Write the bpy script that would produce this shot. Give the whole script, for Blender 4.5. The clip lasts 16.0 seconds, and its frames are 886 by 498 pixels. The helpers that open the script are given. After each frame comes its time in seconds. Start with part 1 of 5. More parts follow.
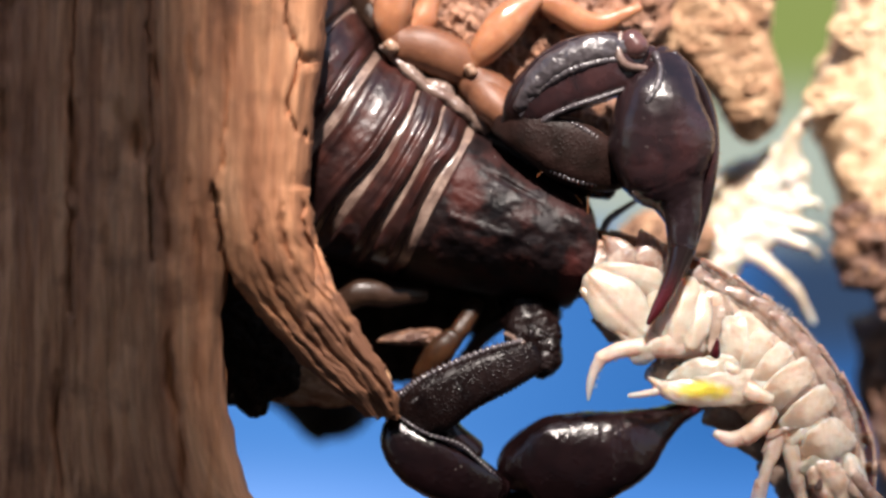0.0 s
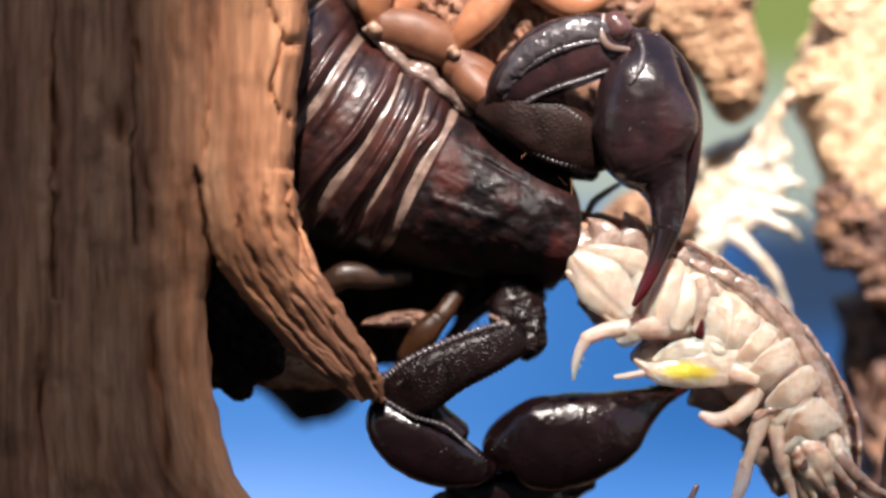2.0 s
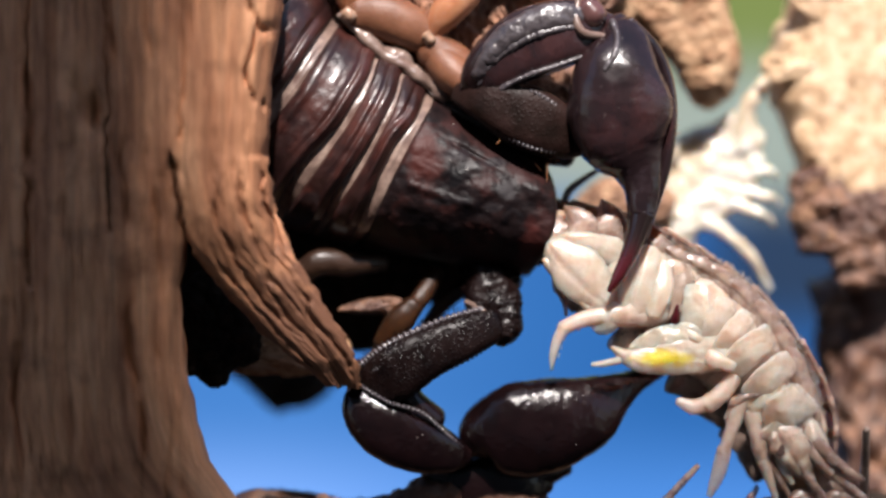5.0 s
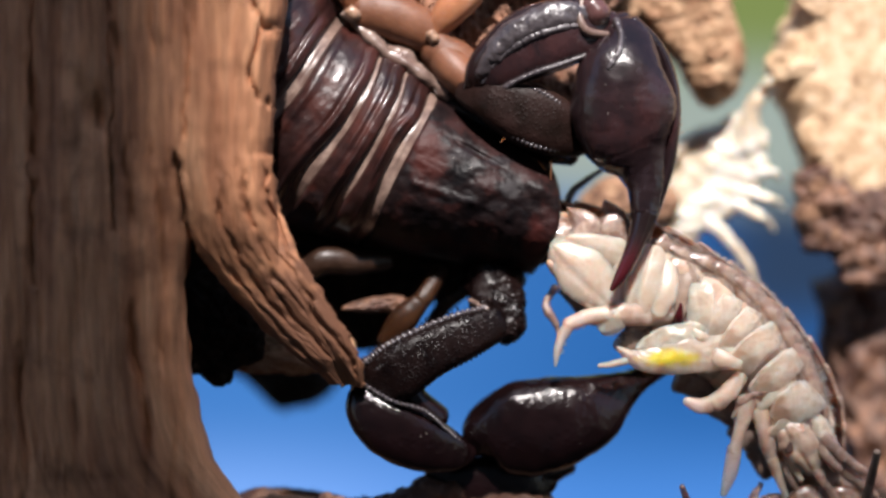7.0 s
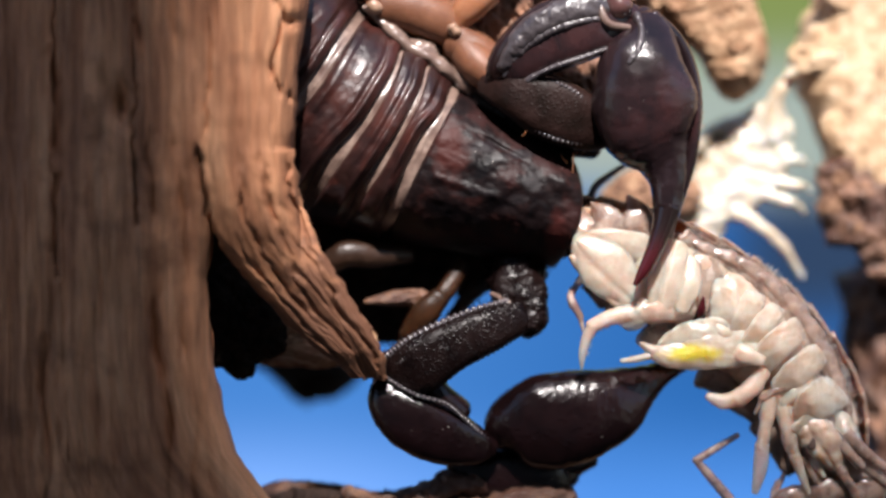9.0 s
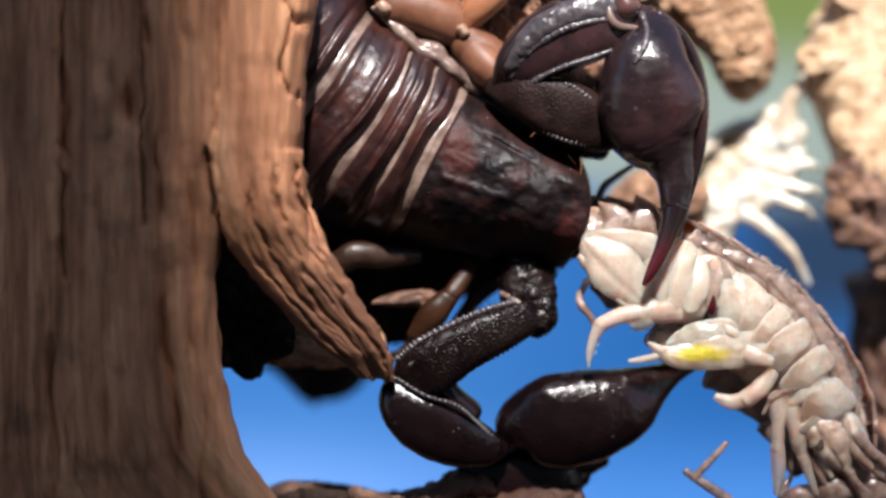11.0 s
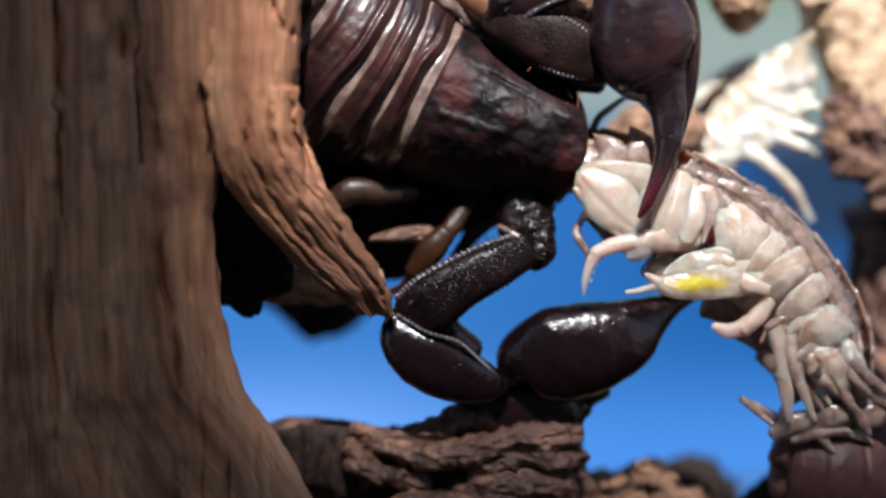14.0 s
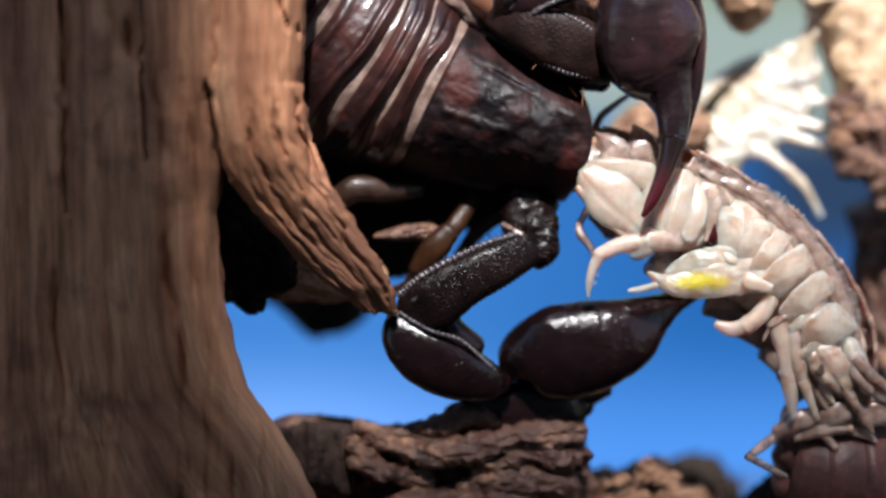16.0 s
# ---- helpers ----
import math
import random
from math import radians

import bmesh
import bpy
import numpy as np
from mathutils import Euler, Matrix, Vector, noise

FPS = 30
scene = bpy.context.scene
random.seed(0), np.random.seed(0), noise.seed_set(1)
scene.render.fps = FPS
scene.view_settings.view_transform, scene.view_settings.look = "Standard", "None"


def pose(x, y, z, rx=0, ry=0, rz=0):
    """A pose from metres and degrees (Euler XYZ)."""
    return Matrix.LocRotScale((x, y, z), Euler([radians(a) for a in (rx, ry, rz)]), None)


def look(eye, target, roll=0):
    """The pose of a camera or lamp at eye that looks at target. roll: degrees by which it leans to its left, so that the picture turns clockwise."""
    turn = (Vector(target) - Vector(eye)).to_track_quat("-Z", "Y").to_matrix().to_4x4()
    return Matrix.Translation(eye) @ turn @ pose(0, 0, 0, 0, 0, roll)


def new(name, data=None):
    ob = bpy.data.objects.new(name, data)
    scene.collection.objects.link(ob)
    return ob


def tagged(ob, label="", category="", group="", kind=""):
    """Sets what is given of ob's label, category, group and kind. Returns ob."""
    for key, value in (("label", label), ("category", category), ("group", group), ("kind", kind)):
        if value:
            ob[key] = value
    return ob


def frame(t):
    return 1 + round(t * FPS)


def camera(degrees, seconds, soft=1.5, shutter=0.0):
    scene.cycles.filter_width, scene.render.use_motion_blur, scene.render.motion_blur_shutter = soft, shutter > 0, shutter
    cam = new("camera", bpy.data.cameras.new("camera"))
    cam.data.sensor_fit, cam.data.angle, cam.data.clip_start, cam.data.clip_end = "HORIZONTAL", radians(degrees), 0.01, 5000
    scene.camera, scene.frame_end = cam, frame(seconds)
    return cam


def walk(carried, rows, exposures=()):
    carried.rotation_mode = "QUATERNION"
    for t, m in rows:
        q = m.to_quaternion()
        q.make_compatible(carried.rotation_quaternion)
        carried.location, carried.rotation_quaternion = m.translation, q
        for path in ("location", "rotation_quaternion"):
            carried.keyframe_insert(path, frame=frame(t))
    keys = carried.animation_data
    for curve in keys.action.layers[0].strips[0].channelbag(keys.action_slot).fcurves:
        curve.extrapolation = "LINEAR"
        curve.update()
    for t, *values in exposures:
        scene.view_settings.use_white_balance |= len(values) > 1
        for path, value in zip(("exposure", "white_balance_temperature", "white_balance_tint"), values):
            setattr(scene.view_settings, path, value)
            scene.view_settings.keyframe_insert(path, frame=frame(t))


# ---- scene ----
# The camera stands still and turns; 30 degrees across, six centimetres from the animals.
cam = camera(30.0, 16.0, soft=2.8)
EYE = (0.0, -0.05852, 0.0)
cam.data.dof.use_dof = True
cam.data.dof.focus_distance = 0.0573
cam.data.dof.aperture_fstop = 22.0

TURNS = [  # seconds, yaw, pitch, roll
    (0, 0.000, 0.000, 0.000), (0.5, -0.171, -0.068, 0.004), (1, -0.208, -0.236, 0.100), (1.5, -0.313, -0.433, 0.164),
    (2, -0.550, -0.613, 0.269), (2.5, -0.750, -0.733, 0.146), (3, -0.905, -0.767, 0.207), (3.5, -1.032, -0.811, 0.320),
    (4, -1.261, -0.937, 0.460), (6.5, -1.443, -1.146, 0.443), (7, -1.262, -1.150, 0.462), (7.5, -0.981, -1.199, 0.389),
    (8, -0.768, -1.288, 0.496), (8.5, -0.639, -1.350, 0.615), (9, -0.505, -1.370, 0.508), (9.5, -0.403, -1.355, 0.388),
    (10, -0.287, -1.314, 0.268), (12.5, -0.317, -1.733, 0.765), (13, -0.567, -2.212, 0.938), (13.5, -0.587, -2.773, 0.984),
    (14, -0.330, -3.567, 0.945), (14.5, -0.243, -4.236, 0.943), (15, -0.279, -4.352, 0.715), (15.5, -0.201, -4.000, 0.864),
    (16, -0.179, -3.640, 0.748)]
EXPOSURES = [  # seconds, stops, kelvin, tint
    (0, 1.36, 6650, 13), (3, 1.36, 6600, 13), (4, 1.26, 6450, 12), (7, 1.04, 6250, 12), (8.5, 1.12, 6250, 12), (10, 1.26, 6250, 11), (12.5, 1.04, 5950, 9), (13.5, 1.18, 5950, 9),
    (14, 1.02, 5800, 8), (15, 1.18, 5900, 9), (16, 1.14, 5900, 9)]
walk(cam, [(t, pose(*EYE, 90 + p, r, y)) for t, y, p, r in TURNS], EXPOSURES)

# ---- light ----
SUN_DIR = Vector((0.03, -0.62, 0.784)).normalized()
world = bpy.data.worlds.new("sky")
scene.world = world
world.use_nodes = True
wn = world.node_tree
sky = wn.nodes.new("ShaderNodeTexSky")
sky.sky_type, sky.sun_disc = "NISHITA", False
sky.sun_elevation = math.asin(SUN_DIR.z)
sky.sun_rotation = math.atan2(SUN_DIR.x, SUN_DIR.y)
wn.nodes["Background"].inputs["Strength"].default_value = 0.078
wn.links.new(sky.outputs[0], wn.nodes["Background"].inputs["Color"])
sun = new("sun", bpy.data.lights.new("sun", "SUN"))
sun.data.energy, sun.data.angle, sun.data.color = 4.8, radians(2.4), (1.0, 0.93, 0.86)
sun.matrix_world = look(SUN_DIR * 2, (0, 0, 0))

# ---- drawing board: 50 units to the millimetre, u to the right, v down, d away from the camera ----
UNIT = 0.00002
FAR = 2926.0


def at(u, v, d=0.0):
    s = 1 + d / FAR
    return Vector(((u - 784) * s, d, (441 - v) * s)) * UNIT


def fbm(p, freq, octaves=4, seed=0.0):
    q = Vector((p[0] * freq + seed, p[1] * freq - seed, p[2] * freq + 2 * seed))
    return noise.fractal(q, 0.9, 2.1, octaves)


def ridge(p, freq, octaves=4, seed=0.0):
    q = Vector((p[0] * freq + seed, p[1] * freq + 3 * seed, p[2] * freq - seed))
    return noise.ridged_multi_fractal(q, 0.9, 2.1, octaves, 1.0, 2.0) - 1.0


def spline(rows, steps):
    """Catmull-Rom through rows of equal length, with steps pieces between each two."""
    p = np.array(rows, float)
    p = np.vstack([2 * p[0] - p[1], p, 2 * p[-1] - p[-2]])
    out = []
    for i in range(1, len(p) - 2):
        for k in range(steps):
            t = k / steps
            a, b, c, e = p[i - 1], p[i], p[i + 1], p[i + 2]
            out.append(0.5 * (2 * b + (c - a) * t + (2 * a - 5 * b + 4 * c - e) * t * t + (3 * b - a - 3 * c + e) * t ** 3))
    out.append(p[-2])
    return np.array(out)


def loft(rings, closed=True):
    """Skin over rings of points; both ends are closed."""
    n = len(rings[0])
    verts = [Vector(p) for r in rings for p in r]
    faces = []
    for i in range(len(rings) - 1):
        for j in range(n if closed else n - 1):
            a, b = i * n + j, i * n + (j + 1) % n
            faces.append((a, b, b + n, a + n))
    for base, flip in ((0, False), ((len(rings) - 1) * n, True)):
        mid = sum((verts[base + j] for j in range(n)), Vector()) / n
        verts.append(mid)
        c = len(verts) - 1
        for j in range(n):
            f = (base + (j + 1) % n, base + j, c)
            faces.append(f[::-1] if flip else f)
    return verts, faces


def tube(rows, sides=20, steps=6, square=2.0, face=(0, 1, 0), caps=(0.8, 0.8), crimp=None, flute=None):
    """A limb: rows of u, v, d, half width, half depth. square above 2 gives flatter sides; caps round the two ends off."""
    r = spline(rows, steps)
    pts = [at(*q[:3]) for q in r]
    rad = [np.maximum(q[3:5], 0.4) for q in r]
    rings = []
    face = Vector(face).normalized()

    def ring(c, t, w, h, run=0.0):
        s = t.cross(face).normalized()
        n = s.cross(t).normalized()
        out = []
        for k in range(sides):
            a = 2 * math.pi * k / sides
            ca, sa = math.cos(a), math.sin(a)
            x = math.copysign(abs(ca) ** (2 / square), ca)
            y = math.copysign(abs(sa) ** (2 / square), sa)
            g = 1 + flute[0] * ridge((ca * flute[1], sa * flute[1], run * flute[2]), 1.0, 4, 3.3) if flute else 1.0
            out.append(c + (s * (w * x) + n * (h * y)) * (g * UNIT))
        return out

    tang = []
    for i in range(len(pts)):
        tang.append((pts[min(i + 1, len(pts) - 1)] - pts[max(i - 1, 0)]).normalized())
    cap = 4
    for k in range(cap):
        a = math.pi / 2 * (k + 0.25) / cap
        w, h = rad[0]
        rings.append(ring(pts[0] - tang[0] * (caps[0] * min(w, h) * math.cos(a) * UNIT), tang[0], w * math.sin(a), h * math.sin(a)))
    for i in range(len(pts)):
        m = crimp(i / (len(pts) - 1)) if crimp else 1.0
        rings.append(ring(pts[i], tang[i], rad[i][0] * m, rad[i][1] * m, i / len(pts)))
    for k in reversed(range(cap)):
        a = math.pi / 2 * (k + 0.25) / cap
        w, h = rad[-1]
        rings.append(ring(pts[-1] + tang[-1] * (caps[1] * min(w, h) * math.cos(a) * UNIT), tang[-1], w * math.sin(a), h * math.sin(a)))
    return loft(rings)


def petal(rows, keel=10.0, thick=7.0, fold=0.0, seed=0.0, rough=2.0, m=16, steps=9, tilt=0.0):
    """A thin stiff plate: rows of u, v, d, half width along its middle line; keel raises the middle, fold creases it off centre."""
    r = spline(rows, steps)
    rings = []
    for i, q in enumerate(r):
        a, b = r[max(i - 1, 0)], r[min(i + 1, len(r) - 1)]
        t = Vector((b[0] - a[0], b[1] - a[1])).normalized()
        end = min(1.0, (i + 0.35) / 2.2, (len(r) - 1 - i + 0.35) / 2.2)
        w = max(1.0, q[3]) * math.sqrt(max(0.0, 1 - (1 - end) ** 2)) * (1 + 0.10 * fbm((i * 9.0, seed * 31, 0), 0.05, 3, seed))
        front, behind = [], []
        for j in range(m + 1):
            x = -1 + 2 * j / m
            u, v = q[0] - t.y * w * x, q[1] + t.x * w * x
            g = fbm((u, v, seed * 40), 0.02, 2, seed) * rough * 0.7 + 0.35 * rough * ridge((u, v, seed * 9), 0.035, 2, seed) + 0.2 * rough * fbm((u, v, seed * 9), 0.1, 2, seed)
            rise = keel * (1 - abs(x) ** 1.7) + tilt * x - fold * math.exp(-((x - 0.25) / 0.16) ** 2)
            edge = 1 - abs(x) ** 8
            front.append(at(u, v, q[2] - rise + g - 0.4 * thick * edge))
            behind.append(at(u, v, q[2] - rise * 0.8 + g + 0.6 * thick * edge + 0.5))
        rings.append(front + behind[-2:0:-1])
    return loft(rings)


def chunk(outline, d, thick, seed, amp=14.0, freq=0.012, around=150, rows=34, grain=(1, 1, 1), jag=8.0, edge=0.55, back=0.6, lean=(0, 0)):
    """A broken piece of wood: a closed outline of u, v about its middle, domed and rough; lean tips its face (d for each u, v)."""
    o = spline([*outline, outline[0]], max(2, around // len(outline)))[:-1]
    cu, cv = o.mean(axis=0)
    n = len(o)
    verts, faces = [], []
    for side in (0, 1):
        for k in range(1, rows + 1):
            f = k / rows
            for j in range(n):
                u, v = o[j]
                q = Vector((u, v, 0))
                jj = 1 + jag * fbm(q, 0.03, 3, seed) / max(40.0, math.hypot(u - cu, v - cv))
                pu, pv = cu + (u - cu) * f * jj, cv + (v - cv) * f * jj
                dome = (1 - f ** 4) ** edge
                g = Vector((pu * grain[0], pv * grain[1], side * 300.0))
                rough = amp * (ridge(g, freq, 5, seed) * 0.8 + 0.7 * fbm(g, freq * 2.7, 4, seed + 9))
                base = d + lean[0] * (pu - cu) + lean[1] * (pv - cv)
                dd = base - thick * dome + rough * min(1, (1 - f) * 8 + 0.25) if side == 0 else base + back * thick * dome + 0.4 * rough * (1 - f)
                verts.append(at(pu, pv, dd))
        base = d - thick if side == 0 else d + back * thick
        verts.append(at(cu, cv, base))
    m = n * rows + 1
    for side in (0, 1):
        o0 = side * m
        for k in range(rows - 1):
            for j in range(n):
                a, b = o0 + k * n + j, o0 + k * n + (j + 1) % n
                q = (a, b, b + n, a + n)
                faces.append(q if side == 0 else q[::-1])
        for j in range(n):
            q = (o0 + j, o0 + n * rows, o0 + (j + 1) % n)
            faces.append(q if side == 0 else q[::-1])
    r0, r1 = (rows - 1) * n, m + (rows - 1) * n
    for j in range(n):
        faces.append((r0 + j, r0 + (j + 1) % n, r1 + (j + 1) % n, r1 + j))
    return verts, faces


def bristles(rows, count, length, thin, seed, side=1.0):
    """Fine hairs standing out from a line of u, v, d; side is +1 or -1."""
    rng = random.Random(seed)
    r = spline(rows, 20)
    verts, faces = [], []
    for _ in range(count):
        i = rng.randrange(1, len(r))
        a, b = r[i - 1], r[i]
        f = rng.random()
        u, v, d = a + (b - a) * f
        n = Vector((b[1] - a[1], a[0] - b[0])).normalized() * side
        h = length * rng.uniform(0.4, 1.0)
        lean = rng.uniform(-0.5, 0.5)
        e = (u + (n.x - n.y * lean) * h, v + (n.y + n.x * lean) * h, d + rng.uniform(-0.5, 0.4) * h)
        vs, fs = tube([(u - n.x * 4, v - n.y * 4, d, thin, thin), (*e, thin * 0.5, thin * 0.5)], 4, 1)
        faces += [tuple(q + len(verts) for q in f) for f in fs]
        verts += vs
    return verts, faces


# ---- things and parts ----
ORIGIN = {}


def make(name, geo, material, origin, smooth=True, relief=None, grain=None):
    """One mesh; grain gives each vertex its place along the fibres."""
    verts, faces = geo
    me = bpy.data.meshes.new(name)
    me.from_pydata([v - origin for v in verts], [], faces)
    me.update()
    bm = bmesh.new()
    bm.from_mesh(me)
    bmesh.ops.recalc_face_normals(bm, faces=bm.faces)
    bm.to_mesh(me)
    bm.free()
    if relief:
        normals = [n.vector.copy() for n in me.vertex_normals]
        for v, n in zip(me.vertices, normals):
            v.co = v.co + n * (relief((v.co + origin) / UNIT) * UNIT)
        me.update()
    me.polygons.foreach_set("use_smooth", [smooth] * len(me.polygons))
    if grain:
        me.attributes.new("grain", "FLOAT_VECTOR", "POINT").data.foreach_set("vector", [c for g in grain for c in g])
    me.materials.append(material)
    return new(name, me)


def thing(name, origin, label, category, group="", kind=""):
    ob = new(name)
    ob.empty_display_size = 0.001
    ob.location = origin
    ORIGIN[ob] = Vector(origin)
    return tagged(ob, label, category, group, kind)


def solid(name, geo, material, label, category="", group="", kind="", relief=None, smooth=True, grain=None):
    origin = sum(geo[0], Vector()) / len(geo[0])
    ob = make(name, geo, material, origin, smooth, relief, grain)
    ob.location = origin
    ORIGIN[ob] = origin
    return tagged(ob, label, category, group, kind)


def part(name, geo, material, parent, label="", pivot=None, relief=None, grain=None):
    origin = Vector(pivot) if pivot is not None else sum(geo[0], Vector()) / len(geo[0])
    ob = make(name, geo, material, origin, True, relief, grain)
    ob.parent = parent
    ob.location = origin - ORIGIN[parent]
    ORIGIN[ob] = origin
    return tagged(ob, label)


# ---- materials ----
def surface(name, stops, scale, stretch=(1, 1, 1), rough=0.5, rough_to=None, bump=0.3, bump_scale=None, depth=0.00003,
            spec=0.5, coat=0.0, sss=0.0, sss_colour=None, blotch=None, blotch_scale=None, blotch_at=(0.45, 0.65), speck=None, granules=None, alpha=1.0, grain_strength=0.4, fibre=None, sss_scale=0.0004, coat_rough=0.18, along_grain=False, glint=0.0):
    """Grain of some colours, broader blotches, fine relief. Scales are in features per millimetre."""
    m = bpy.data.materials.new(name)
    m.use_nodes = True
    t = m.node_tree
    b = t.nodes["Principled BSDF"]
    L = t.links.new

    def node(kind, **values):
        n = t.nodes.new(kind)
        for k, v in values.items():
            n.inputs[k].default_value = v
        return n

    co = node("ShaderNodeTexCoord")
    mp = node("ShaderNodeMapping", Scale=stretch)
    place = co.outputs["Object"]
    if along_grain:
        an = node("ShaderNodeAttribute")
        an.attribute_name = "grain"
        place = an.outputs["Vector"]
    spot = place
    L(place, mp.inputs["Vector"])
    n1 = node("ShaderNodeTexNoise", Scale=scale * 1000, Detail=8.0, Roughness=0.62)
    L(mp.outputs[0], n1.inputs["Vector"])
    ramp = node("ShaderNodeValToRGB")
    ramp.color_ramp.elements[0].position, ramp.color_ramp.elements[1].position = stops[0][0], stops[-1][0]
    ramp.color_ramp.elements[0].color, ramp.color_ramp.elements[1].color = (*stops[0][1], 1), (*stops[-1][1], 1)
    for p, c in stops[1:-1]:
        ramp.color_ramp.elements.new(p).color = (*c, 1)
    L(n1.outputs["Fac"], ramp.inputs["Fac"])
    colour = ramp.outputs["Color"]
    if blotch:
        n2 = node("ShaderNodeTexNoise", Scale=(blotch_scale or scale * 0.2) * 1000, Detail=4.0, Roughness=0.6)
        L(spot, n2.inputs["Vector"])
        r2 = node("ShaderNodeMapRange", **{"From Min": blotch_at[0], "From Max": blotch_at[1]})
        L(n2.outputs["Fac"], r2.inputs["Value"])
        mix = node("ShaderNodeMix")
        mix.data_type = "RGBA"
        L(r2.outputs[0], mix.inputs["Factor"])
        L(colour, mix.inputs["A"])
        mix.inputs["B"].default_value = (*blotch, 1)
        colour = mix.outputs["Result"]
    if speck:
        n3 = node("ShaderNodeTexNoise", Scale=speck[1] * 1000, Detail=2.0)
        L(spot, n3.inputs["Vector"])
        r3 = node("ShaderNodeMapRange", **{"From Min": speck[2], "From Max": speck[2] + 0.04})
        L(n3.outputs["Fac"], r3.inputs["Value"])
        mix = node("ShaderNodeMix")
        mix.data_type = "RGBA"
        L(r3.outputs[0], mix.inputs["Factor"])
        L(colour, mix.inputs["A"])
        mix.inputs["B"].default_value = (*speck[0], 1)
        colour = mix.outputs["Result"]
    if fibre:
        fm = node("ShaderNodeMapping", Scale=(1, 1, fibre[2]))
        L(place, fm.inputs["Vector"])
        n4 = node("ShaderNodeTexNoise", Scale=fibre[1] * 1000, Detail=6.0, Roughness=0.7, Distortion=0.6)
        L(fm.outputs[0], n4.inputs["Vector"])
        r4 = node("ShaderNodeMapRange", **{"From Min": 0.42, "From Max": 0.56, "To Min": 0.40, "To Max": 0.0})
        L(n4.outputs["Fac"], r4.inputs["Value"])
        mix = node("ShaderNodeMix")
        mix.data_type = "RGBA"
        L(r4.outputs[0], mix.inputs["Factor"])
        L(colour, mix.inputs["A"])
        mix.inputs["B"].default_value = (*fibre[0], 1)
        colour = mix.outputs["Result"]
    L(colour, b.inputs["Base Color"])
    if rough_to is not None:
        rr = node("ShaderNodeMapRange", **{"From Min": 0.35, "From Max": 0.65, "To Min": rough, "To Max": rough_to})
        L(n1.outputs["Fac"], rr.inputs["Value"])
        L(rr.outputs[0], b.inputs["Roughness"])
    b.inputs["Roughness"].default_value = rough
    b.inputs["Specular IOR Level"].default_value = spec
    b.inputs["Coat Weight"].default_value = coat
    b.inputs["Alpha"].default_value = alpha
    b.inputs["Coat Roughness"].default_value = coat_rough
    if sss:
        b.inputs["Subsurface Weight"].default_value = sss
        b.inputs["Subsurface Radius"].default_value = sss_colour or (1.0, 0.6, 0.4)
        b.inputs["Subsurface Scale"].default_value = sss_scale
    nb = node("ShaderNodeTexNoise", Scale=(bump_scale or scale * 3) * 1000, Detail=6.0, Roughness=0.6)
    L(mp.outputs[0], nb.inputs["Vector"])
    bp = node("ShaderNodeBump", Strength=bump, Distance=depth)
    L(nb.outputs["Fac"], bp.inputs["Height"])
    if granules:
        vo = node("ShaderNodeTexVoronoi", Scale=granules * 1000)
        L(co.outputs["Object"], vo.inputs["Vector"])
        up = node("ShaderNodeMapRange", **{"From Min": 0.0, "From Max": 0.5, "To Min": 1.0, "To Max": 0.0})
        L(vo.outputs["Distance"], up.inputs["Value"])
        b2 = node("ShaderNodeBump", Strength=grain_strength, Distance=0.00003)
        L(up.outputs[0], b2.inputs["Height"])
        L(bp.outputs[0], b2.inputs["Normal"])
        bp = b2
    L(bp.outputs[0], b.inputs["Normal"])
    if glint:
        ng = node("ShaderNodeTexNoise", Scale=2000.0, Detail=4.0, Roughness=0.55)
        L(spot, ng.inputs["Vector"])
        bg = node("ShaderNodeBump", Strength=glint, Distance=0.0007)
        L(ng.outputs["Fac"], bg.inputs["Height"])
        L(bp.outputs[0], bg.inputs["Normal"])
        L(bg.outputs[0], b.inputs["Coat Normal"])
    return m


def wood(name):
    """Weathered wood, streaked along its grain."""
    return surface(name, [(0.28, (0.15, 0.056, 0.023)), (0.42, (0.38, 0.155, 0.072)), (0.56, (0.59, 0.276, 0.138)), (0.78, (0.75, 0.43, 0.24))],
                   1.0, (1, 1, 0.12), rough=0.72, bump=1.0, bump_scale=5.0, depth=0.00010, blotch=(0.15, 0.058, 0.026), blotch_scale=0.34, blotch_at=(0.52, 0.74),
                   fibre=((0.135, 0.054, 0.023), 3.6, 0.07), along_grain=True)


LOG = wood("weathered_wood")
DARK_BARK = surface("dark_rough_bark", [(0.3, (0.020, 0.011, 0.007)), (0.46, (0.105, 0.050, 0.030)), (0.62, (0.28, 0.138, 0.078)), (0.8, (0.52, 0.31, 0.185))],
                    1.8, (0.55, 1, 1), rough=0.46, bump=1.0, bump_scale=7.0, depth=0.00010, spec=0.6, blotch=(0.070, 0.026, 0.015), blotch_scale=0.7, blotch_at=(0.44, 0.60))
BARK = surface("rough_bark", [(0.3, (0.03, 0.015, 0.009)), (0.47, (0.16, 0.076, 0.042)), (0.60, (0.36, 0.205, 0.115)), (0.76, (0.64, 0.45, 0.28))],
               2.2, (1, 1, 1), rough=0.78, bump=0.8, bump_scale=7.0, depth=0.00007, blotch=(0.27, 0.145, 0.085), blotch_scale=0.7)
